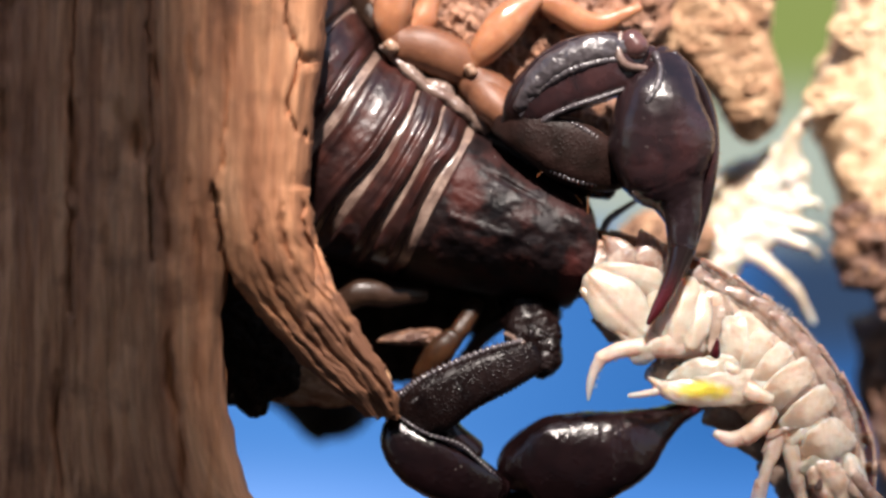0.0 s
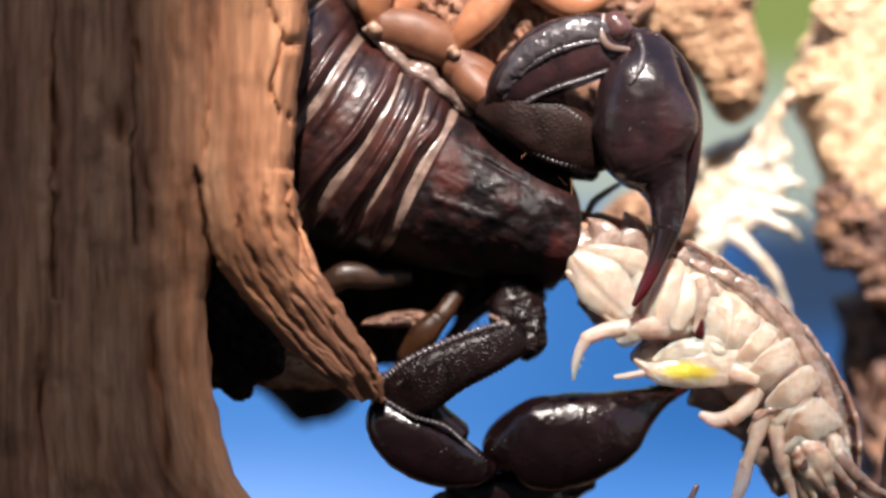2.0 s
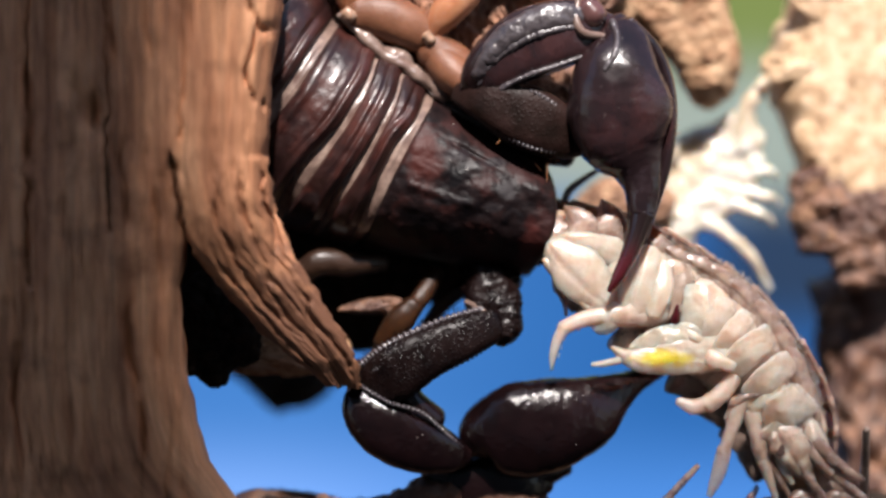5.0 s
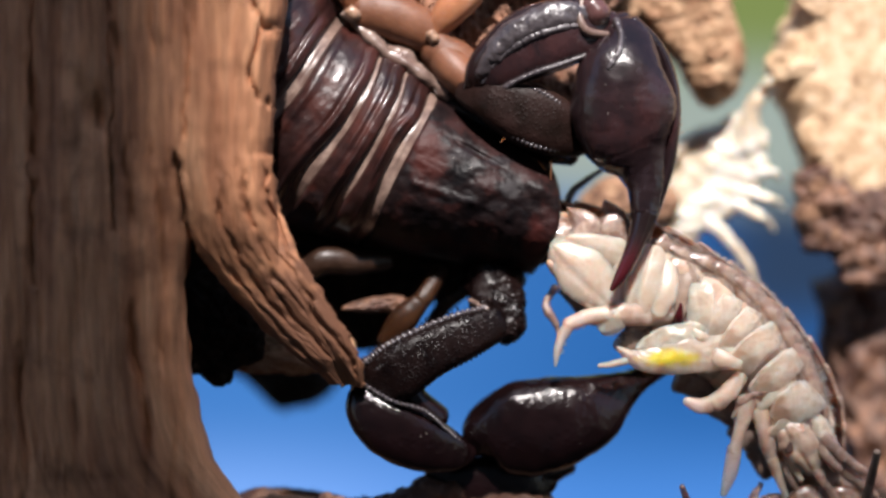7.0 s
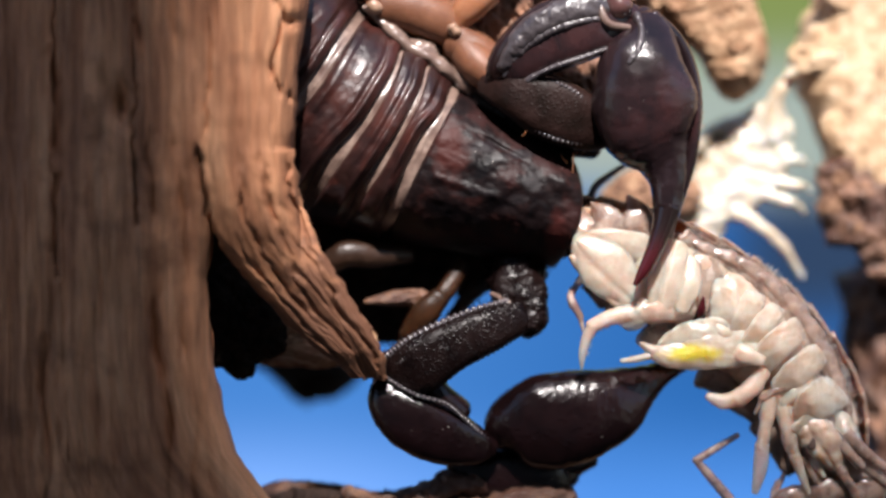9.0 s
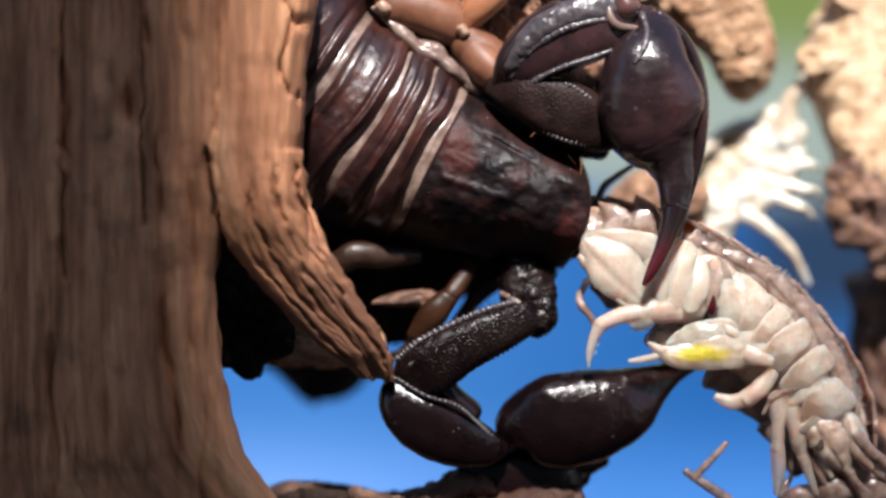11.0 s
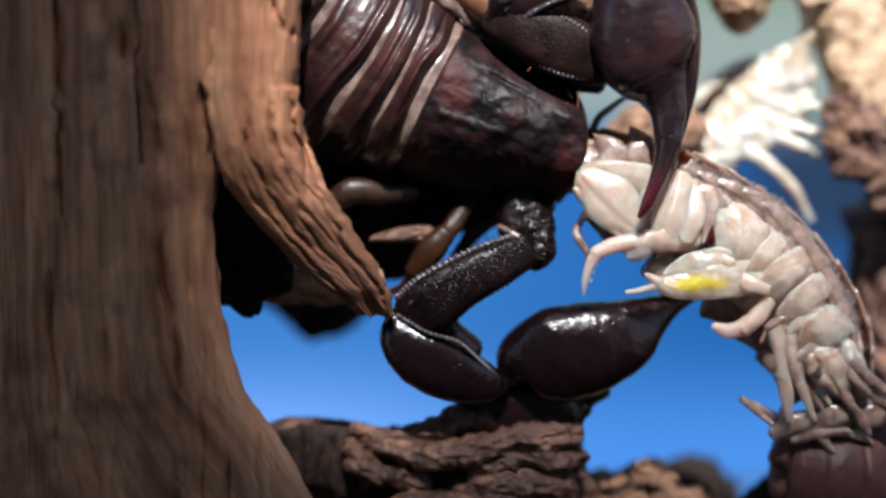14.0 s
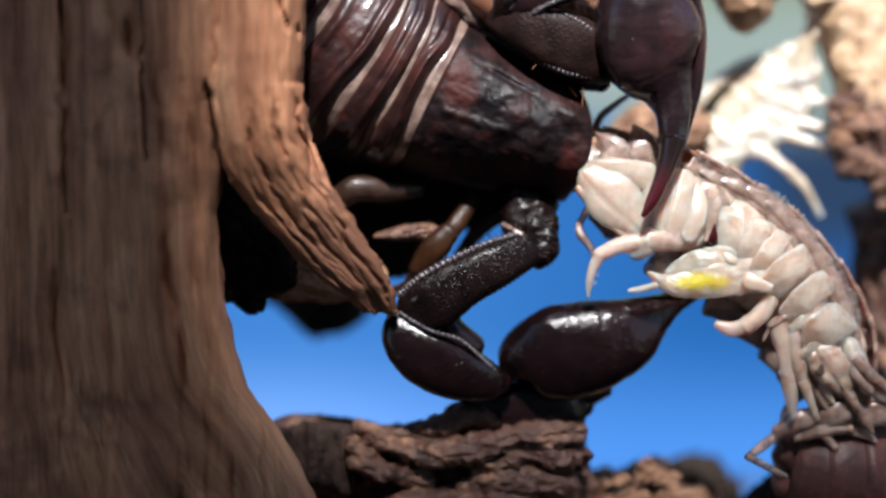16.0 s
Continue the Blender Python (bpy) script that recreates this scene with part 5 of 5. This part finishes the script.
    part("tail_plate", petal([(1186, 492, -20, 26), (1186, 459, -16, 25), (1165, 430, 4, 4)], keel=6, thick=4, seed=13, rough=5), VEIL, root)
    part("side_plate", petal([(1213, 648, -12, 20), (1171, 657, -18, 22), (1141, 669, -10, 8)], keel=6, thick=5, seed=21, rough=4), CLEAR, root)

    def leg(rows_list, mat=CREAM, label="", pivot=None):
        first = None
        for rows in rows_list:
            g = tube(rows, 22, 7, 2.1)
            if first is None:
                first = part("leg", g, mat, root, label, pivot=pivot or at(*rows[0][:3]), relief=lump)
            else:
                part("leg_segment", g, mat, first)
        return first

    wiggler = leg([[(1235, 612, -28, 22, 18), (1185, 612, -42, 22, 18), (1130, 615, -48, 17, 15)], [(1135, 614, -48, 17, 15), (1095, 620, -52, 14, 13), (1062, 634, -54, 12, 12)],
                   [(1066, 632, -54, 12, 11), (1052, 655, -55, 9, 9), (1044, 682, -54, 7, 7), (1041, 708, -52, 2.5, 2.5)]])
    boat = part("leg", petal([(1392, 686, -34, 26), (1352, 684, -42, 30), (1298, 683, -50, 37), (1219, 692, -50, 27), (1178, 688, -47, 16), (1147, 668, -44, 3)], keel=8, thick=9, seed=41, rough=6, m=24), CREAM, root, "broad cream leg with a bright yellow patch")
    stain_or_shade(boat, (1248, 692, -75), (64, 90, 17), (0.80, 0.54, 0.035))
    part("leg_segment", petal([(1326, 644, -44, 18), (1270, 650, -50, 22), (1222, 656, -50, 18), (1180, 672, -48, 5)], keel=3, thick=6, seed=42, rough=7), CREAM, boat)
    part("leg_segment", tube([(1162, 693, -48, 7, 7), (1135, 698, -44, 6, 6), (1114, 700, -42, 4, 4)], 12, 5), CREAM, boat)
    for k, (rows, keel, tilt) in enumerate((([(1294, 668, -34, 22), (1298, 625, -46, 27), (1300, 580, -44, 25), (1303, 538, -14, 12)], 5, 8),
                                            ([(1322, 672, -40, 20), (1336, 632, -48, 23), (1352, 598, -40, 21), (1362, 572, -14, 13)], 7, -8),
                                            ([(1342, 684, -46, 20), (1366, 648, -56, 21), (1388, 620, -44, 18), (1402, 600, -14, 11)], 7, -6),
                                            ([(1358, 716, -50, 22), (1390, 682, -58, 27), (1424, 656, -44, 23), (1450, 642, -12, 14)], 6, -9),
                                            ([(1388, 764, -48, 19), (1420, 734, -60, 25), (1456, 706, -44, 24), (1488, 686, -8, 14)], 8, -10),
                                            ([(1396, 788, -42, 8), (1422, 766, -46, 10), (1452, 748, -36, 10), (1480, 732, -10, 6)], 5, 0),
                                            ([(1424, 812, -46, 18), (1452, 790, -60, 34), (1488, 768, -40, 34), (1512, 748, -4, 20)], 8, -9),
                                            ([(1416, 838, -42, 14), (1452, 818, -46, 19), (1486, 800, -26, 19), (1510, 782, 0, 12)], 7, -7),
                                            ([(1440, 852, -38, 14), (1470, 836, -38, 17), (1500, 820, -12, 15), (1514, 808, 6, 9)], 6, -5))):
        rows[3] = tuple(a + 0.5 * (b - a) for a, b in zip(rows[2], rows[3]))
        part("leg", petal(rows, 0.35 * keel, 5, 0, 50 + k, 5, m=20, steps=11, tilt=1.2 * tilt), CREAM, root)
    # second joints that lie across the roots of the legs
    for rows in ([(1322, 690, -56, 15, 8), (1342, 698, -60, 14, 9), (1364, 706, -58, 11, 8)], [(1270, 640, -40, 8, 7), (1292, 652, -50, 10, 8), (1316, 660, -50, 9, 7)]):
        part("leg", tube(rows, 22, 8, 2.3), CREAM, root, relief=lump)
    leg([[(1366, 728, -40, 16, 14), (1345, 752, -44, 16, 13), (1318, 774, -44, 14, 12)], [(1320, 772, -44, 14, 12), (1294, 778, -42, 14, 11), (1268, 768, -40, 8, 8)]])
    swing = leg([[(1375, 770, -40, 16, 14), (1362, 815, -44, 14, 13), (1348, 858, -40, 12, 11)], [(1348, 855, -40, 13, 11), (1338, 895, -34, 13, 10), (1322, 935, -26, 6, 6)]])
    leg([[(1398, 790, -33, 15, 13), (1408, 840, -35, 13, 12), (1418, 880, -32, 11, 10)], [(1418, 878, -32, 11, 10), (1430, 915, -28, 8, 7), (1440, 945, -22, 5, 5)]])
    for rows_list in ([[(1396, 800, -14, 10.5, 9), (1409, 840, -24, 9, 8.2), (1432, 885, -26, 8.2, 7.5)], [(1431, 882, -26, 8.2, 7.5), (1446, 908, -22, 7.5, 6.8), (1462, 938, -16, 4.5, 4.5)]],
                      [[(1500, 822, -24, 12.8, 10.5), (1520, 852, -34, 12, 10.5), (1546, 880, -32, 10.5, 9)], [(1545, 878, -32, 10.5, 9), (1572, 900, -26, 9, 8.2), (1596, 912, -18, 6, 6)]],
                      [[(1470, 880, -28, 8.2, 7.5), (1496, 906, -32, 8.2, 7.5), (1512, 930, -28, 7.5, 6.8)], [(1512, 928, -28, 8.2, 5.2), (1526, 950, -24, 9.8, 5.2), (1538, 974, -18, 4.5, 3.8)]],
                      [[(1420, 752, -44, 6, 6), (1388, 760, -52, 6, 6), (1362, 776, -50, 4.5, 4.5)], [(1362, 776, -50, 4.5, 4.5), (1350, 800, -46, 3, 3)]]):
        leg(rows_list, VEIL)
    part("bristle_fringe", bristles([(1135, 630, -52), (1095, 634, -54), (1066, 646, -56), (1050, 690, -54)], 36, 6, 0.6, 6, 1), TAN, wiggler, "fine pale spines")
    # head
    head = part("head", tube([(1439, 785, 10, 48.1, 34), (1465, 837, 12, 50, 38), (1498, 890, 22, 44.9, 36), (1517, 923, 40, 29.5, 30)], 30, 10), TAN, root, "brown and cream head", relief=lambda p: 7 * fbm(p, 0.03, 3, 9) + 2 * fbm(p, 0.09, 2, 3))
    for rows in ([(1420, 846, 40, 26, 18), (1450, 900, 44, 32, 20), (1488, 952, 50, 30, 18)], [(1480, 868, 34, 28, 18), (1520, 920, 40, 34, 20), (1560, 965, 50, 30, 18)]):
        part("mouthpart", tube(rows, 28, 8), FLANK, head, "dark brown underside of the head", relief=lambda p: 6 * fbm(p, 0.03, 3, 4))
    part("eye", tube([(1446, 850, -50, 10, 5), (1450, 864, -50, 9, 5)], 14, 5), DARK_PLATE, head, "dull brown eye")
    part("face_plate", petal([(1436, 806, -34, 18), (1456, 836, -44, 32), (1478, 870, -40, 30), (1496, 908, -22, 13)], 10, 8, 3, 91, 8, m=22), TAN, head, "mottled brown and cream face")
    part("face_plate", petal([(1488, 800, -22, 14), (1508, 836, -30, 22), (1522, 876, -26, 17)], 8, 7, 0, 92, 7), CREAM, head)
    part("mouthpart", tube([(1433, 817, -22, 13.5, 9.6), (1465, 821, -30, 14.4, 11.2), (1497, 812, -24, 11.8, 9.6)], 18, 6), VEIL, head, relief=lump)
    part("mouthpart", tube([(1485, 831, -26, 11, 9.6), (1504, 864, -34, 10.2, 10.4), (1536, 900, -30, 6.8, 8)], 18, 6), VEIL, head, relief=lump)
    part("mouthpart", tube([(1433, 869, -18, 9.3, 8), (1452, 889, -26, 11, 9.6), (1468, 916, -24, 7.6, 8)], 18, 6), TAN, head, relief=lump)
    part("mouthpart", tube([(1404, 791, -20, 8.4, 9.6), (1413, 836, -30, 8.4, 9.6), (1433, 905, -28, 4.7, 7.2)], 18, 6), VEIL, head, relief=lump)
    part("mouthpart", tube([(1491, 890, -24, 10.2, 8), (1504, 916, -22, 8.4, 8)], 18, 6), VEIL, head, relief=lump)
    part("antenna", tube([(1520, 850, -10, 14, 12), (1545, 900, -15, 12, 11), (1600, 950, -10, 8, 8)], 16, 6), VEIL, root)
    part("tail_spine", tube([(1062, 425, 60, 7, 7), (1075, 392, 80, 7, 7), (1100, 372, 95, 6, 6), (1132, 352, 105, 4, 4)], 12, 6), DARK_PLATE, root, "thin dark tail spine")
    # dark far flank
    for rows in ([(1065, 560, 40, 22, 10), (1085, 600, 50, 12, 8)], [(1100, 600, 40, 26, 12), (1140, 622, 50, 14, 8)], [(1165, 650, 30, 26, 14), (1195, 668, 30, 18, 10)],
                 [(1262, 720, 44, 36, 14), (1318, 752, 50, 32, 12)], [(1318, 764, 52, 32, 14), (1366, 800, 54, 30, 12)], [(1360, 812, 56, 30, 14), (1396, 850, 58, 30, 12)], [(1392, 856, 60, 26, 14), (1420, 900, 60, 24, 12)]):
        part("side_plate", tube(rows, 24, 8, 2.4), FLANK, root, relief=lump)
    thin = leg([[(1040, 560, 10, 7, 7), (1025, 590, 0, 7, 7), (1045, 625, -8, 6, 6)], [(1045, 625, -8, 5, 5), (1052, 650, -10, 3, 3)]], VEIL)
    return root, wiggler, thin, swing


def build_far_woodlouse():
    root = thing("woodlouse", at(1330, 380, 440), "sunlit white woodlouse climbing behind, out of focus", "woodlouse", "woodlice")
    axis = [(1215, 500, 440, 60, 60), (1255, 430, 440, 84, 70), (1310, 370, 440, 92, 74), (1365, 330, 440, 80, 66), (1400, 290, 445, 50, 50)]
    back_plates(root, axis, (-0.35, 0.75, 0.45), 9, PALE, 1.6, 8, 18)
    for k, rows in enumerate((((1228, 500), (1295, 455)), ((1232, 455), (1325, 430)), ((1245, 415), (1360, 420)), ((1265, 380), (1385, 400)), ((1285, 345), (1405, 375)), ((1315, 315), (1415, 345)), ((1350, 295), (1415, 312)))):
        (a, b), (c, e) = rows
        part("belly_plate", petal([(a - 10, b + 4, 398, 24), ((a + c) / 2, (b + e) / 2 - 4, 376, 46), (c + 14, e + 4, 384, 20)], 10, 14, 3, 70 + k, 12), PALE, root)
    legs = []
    for a, b, c, w in (((1320, 440), (1375, 480), (1440, 568), 16), ((1370, 410), (1410, 430), (1448, 455), 13), ((1385, 392), (1425, 402), (1462, 418), 12), ((1395, 365), (1425, 358), (1452, 368), 11),
                       ((1255, 480), (1275, 505), (1300, 520), 14), ((1392, 318), (1400, 250), (1432, 196), 25)):
        g = tube([(*a, 380, w * 1.2, w), (*b, 365, w * 0.75, w * 0.7), ((b[0] + c[0]) / 2 + 4, (b[1] + c[1]) / 2 - 5, 365, w * 0.55, w * 0.5), (*c, 380, w * 0.35, w * 0.35)], 16, 7)
        legs.append(part("leg", g, PALE, root, pivot=at(*a, 380), relief=lambda p: 4 * fbm(p, 0.05, 3, 4)))
    return root, legs


def build_low_woodlouse():
    root = thing("woodlouse", at(1500, 1020, 60), "brown woodlouse on black bark with moving feelers", "woodlouse", "woodlice")
    axis = [(1700, 1090, 130, 90, 80), (1620, 1060, 110, 130, 105), (1530, 1040, 90, 138, 110), (1450, 1030, 75, 112, 96), (1395, 1020, 65, 70, 66)]
    back_plates(root, axis[::-1], (-0.1, -0.75, 0.6), 5, LOW_SHELL, 1.75, 8, -10, swell=0.012)
    part("belly", tube([(1690, 1110, 140, 90, 50), (1540, 1060, 110, 110, 60), (1410, 1035, 80, 60, 44)], 24, 6), LOW_SHELL, root)
    part("head", tube([(1420, 1005, 52, 46, 44), (1400, 1000, 48, 30, 30)], 28, 8), LOW_SHELL, root, relief=lambda p: 5 * fbm(p, 0.03, 3, 4))
    for rows in ([(1385, 966, 5, 14, 12), (1425, 944, -8, 20, 13), (1468, 940, -4, 15, 11)], [(1450, 952, -6, 15, 11), (1494, 932, -14, 24, 13), (1535, 938, 0, 15, 10)], [(1515, 952, 4, 15, 11), (1558, 934, -8, 24, 13), (1605, 948, 6, 16, 10)], [(1420, 975, 0, 10, 8), (1462, 962, -10, 13, 9), (1515, 960, -8, 9, 8)],
                 [(1440, 965, 2, 8, 8), (1470, 975, -4, 9, 8), (1490, 1000, -6, 4, 4)], [(1500, 962, 4, 8, 8), (1535, 968, -2, 9, 8), (1560, 985, -4, 4, 4)], [(1392, 960, 10, 8, 8), (1398, 930, 12, 8, 8), (1412, 905, 14, 5, 5)]):
        part("leg", tube(rows, 18, 8), VEIL, root, "pale leg drawn up on the back edge", relief=lambda p: 3 * fbm(p, 0.05, 3, 4))

    def feeler(length, thick, mat, name):
        zero = at(1500, 1020, 60)
        g = tube([(1500, 1020, 60, thick, thick), (1500 + length * 0.5, 1020, 60, thick * 0.92, thick * 0.92), (1500 + length, 1020, 60, thick * 0.7, thick * 0.7)], 14, 5)
        ob = make(name, g, mat, zero)
        ob.parent = root
        ORIGIN[ob] = zero
        return ob
    return root, feeler(95, 9.5, VEIL, "antenna"), feeler(84, 7, VEIL, "antenna_tip"), feeler(150, 9, PLATE, "antenna")


def aim(a, b, length, depth, home):
    """Pose, in the space of a thing at home, of a feeler that starts at a and points towards b on the board; what the length lacks goes towards the camera."""
    p = at(a[0], a[1], depth)
    flat = Vector((b[0] - a[0], 0, a[1] - b[1]))
    if flat.length < length:
        flat.y = -math.sqrt(length ** 2 - flat.length ** 2)
    x = flat.normalized()
    z = x.cross(Vector((0, 1, 0))).normalized()
    y = z.cross(x)
    m = Matrix((x, y, z)).transposed().to_4x4()
    return Matrix.Translation(p - home) @ m, p + x * length * UNIT


ground_and_backdrop()
add_shade_wall()
build_wood()
SCORPION, ARM, RAISED = build_scorpion()
PREY, WIGGLER, THIN_LEG, SWING_LEG = build_prey()
FAR_LOUSE, FAR_LEGS = build_far_woodlouse()
LOW_LOUSE, FEELER, FEELER_TIP, FEELER_TWO = build_low_woodlouse()


def shifted(ob, rows):
    """Rows of seconds, u, v and turn in the picture's plane from an object's rest pose."""
    rest = ob.location.copy()
    walk(ob, [(t, Matrix.Translation(rest + Vector((du, 0, -dv)) * UNIT) @ pose(0, 0, 0, 0, a, 0)) for t, du, dv, a in rows])


def motions():
    shifted(PREY, [(0, 0.0, 0.0, 0.0), (1, 1.2, -0.6, -0.07), (2, 2.1, 0.9, -0.03), (3, 2.3, -0.2, -0.3), (3.5, 3.7, 0.9, -0.22), (4, 4.3, 4.7, 0.11), (6.5, 5.9, 3.4, -1.18), (7, 6.8, 5.6, -1.44), (7.5, 8.0, 6.9, -1.7), (8, 9.1, 8.3, -1.64), (8.5, 9.3, 9.8, -1.34), (9, 7.9, 9.1, -1.18), (9.5, 6.3, 7.2, -1.16), (10, 7.2, 7.3, -1.33), (12.5, 8.4, 4.5, -0.82), (13, 6.5, 1.0, -1.33), (13.5, 4.8, 1.5, -1.11), (14, 5.5, 1.1, -1.73), (14.5, 4.5, -1.4, -2.05), (15, 3.5, -3.0, -2.28), (15.5, 2.2, 0.3, -1.78), (16, 2.7, 0.2, -1.98)])
    shifted(RAISED[0], [(0, 0, 0, 0), (6.5, -1, 1, 0), (10, -2, 1, 0), (12.5, -6, 0, 0), (16, -6, 0, 0)])
    shifted(RAISED[1], [(0, 0, 0, 0), (4, 0, 1, -0.7), (6.5, -1, 1, -0.2), (8.5, -2, 4, -0.9), (10, -4, 2, -1.1), (12.5, -11, 0, -3.0), (13.5, -14, 0, -2.6), (14.5, -14, -4, -2.6), (16, -13, -1, -2.4)])
    for ob, du, dv, a in zip(ARM, (4, 6, 10, 11), (-6, 2, 3, -6), (0, -3, 1, -1)):
        shifted(ob, [(0, 0, 0, 0), (4, 0.1 * du, 0, 0), (8, 0, 0, 0), (10, 0.2 * du, 0.1 * dv, 0.1 * a), (12.5, 0.9 * du, dv, a), (14, 0.9 * du, dv, a), (14.7, 1.2 * du, dv + 3, a), (15.5, 0.7 * du, dv, a), (16, 0.6 * du, dv, 0.9 * a)])
    shifted(WIGGLER, [(0, 0, 0, 0), (3, 0, 0, 1), (4, 0, 0, -1), (7, 0, 0, 3), (8, 0, 0, 1), (9, 0, 0, -1), (10, 0, 0, 1), (12.5, 0, 0, -2), (14, 0, 0, 2), (16, 0, 0, 0)])
    shifted(SWING_LEG, [(0, 0, 0, 0), (4, 0, 0, 1), (6.5, 0, 0, -2), (8, 0, 0, -4), (9, 0, 0, -8), (10, 0, 0, -10), (12.5, 0, 0, -24), (14, 0, 0, -24), (16, 0, 0, -25)])
    shifted(THIN_LEG, [(0, 45, -70, 20), (4, 45, -65, 15), (6.5, 0, 5, 0), (7, 0, 0, 4), (8, 0, 0, -3), (9, 5, -5, 6), (12.5, 0, 0, -6), (14, 6, 0, 4), (16, 4, -4, 0)])
    shifted(FAR_LOUSE, [(0, 0, 0, 0), (4, -4, 2, 0), (7, -6, 8, 1), (8.5, 0, 4, 0), (10, 0, 0, 0), (12.5, 20, 14, 6), (14, 24, 16, 7), (16, 26, 14, 6)])
    for k, ob in enumerate(FAR_LEGS[:5]):
        shifted(ob, [(0, 0, 0, 0), (2, 0, 0, 6 - 3 * k), (4, 0, 0, -4 + 2 * k), (7, 0, 0, 8 - 2 * k), (8.5, 0, 0, -5), (10, 0, 0, 3), (12.5, 0, 0, -10), (14, 0, 0, -6 + k), (16, 0, 0, -8)])
    shifted(LOW_LOUSE, [(0, 0, 30, 0), (4, 0, 24, 0), (8, 0, 16, 0), (10, 0, 12, 0), (12.5, 0, 6, 0), (14, 0, 0, 0), (16, 0, -2, 0)])
    home = at(1500, 1020, 60)
    one, tip, two = [], [], []
    for t, a, b, c in FEEL:
        m, e = aim(a, b, 95, 20, home)
        one.append((t, m))
        elbow = (e.x / UNIT / (1 + e.y / UNIT / FAR) + 784, 441 - e.z / UNIT / (1 + e.y / UNIT / FAR))
        tip.append((t, aim(elbow, c, 84, e.y / UNIT, home)[0]))
    for t, a, b in FEEL_TWO:
        two.append((t, aim(a, b, 150, 10, home)[0]))
    walk(FEELER, one)
    walk(FEELER_TIP, tip)
    walk(FEELER_TWO, two)


# feeler: seconds, base, elbow, tip on the board
FEEL = [
    (0, (1288, 935), (1217, 925), (1253, 865)),
    (2, (1288, 935), (1217, 925), (1253, 865)),
    (3, (1312, 923), (1239, 895), (1273, 829)),
    (4.2, (1320, 931), (1239, 904), (1311, 849)),
    (6.5, (1334, 971), (1253, 945), (1253, 894)),
    (7, (1350, 972), (1277, 943), (1261, 900)),
    (8, (1317, 929), (1234, 915), (1285, 833)),
    (8.5, (1311, 937), (1232, 904), (1312, 833)),
    (9, (1315, 947), (1254, 875), (1333, 831)),
    (9.5, (1310, 950), (1251, 872), (1328, 819)),
    (10, (1285, 929), (1229, 831), (1282, 792)),
    (10.2, (1285, 932), (1208, 861), (1253, 800)),
    (12.3, (1369, 962), (1301, 920), (1397, 895)),
    (13, (1402, 956), (1313, 906), (1393, 873)),
    (13.5, (1394, 951), (1303, 925), (1388, 887)),
    (14, (1403, 945), (1324, 898), (1367, 935)),
    (14.5, (1380, 940), (1307, 961), (1369, 1020)),
    (15, (1387, 946), (1320, 966), (1381, 1020)),
    (15.5, (1382, 963), (1313, 988), (1380, 1029)),
    (16, (1386, 968), (1320, 997), (1383, 1031)),
]
FEEL_TWO = [
    (0, (1591, 899), (1578, 776)),
    (2, (1591, 899), (1578, 776)),
    (3, (1615, 907), (1585, 764)),
    (4.2, (1608, 909), (1582, 779)),
    (7, (1598, 949), (1591, 838)),
    (9, (1587, 980), (1587, 879)),
    (12.5, (1575, 982), (1596, 881)),
    (16, (1572, 899), (1612, 798)),
]
motions()
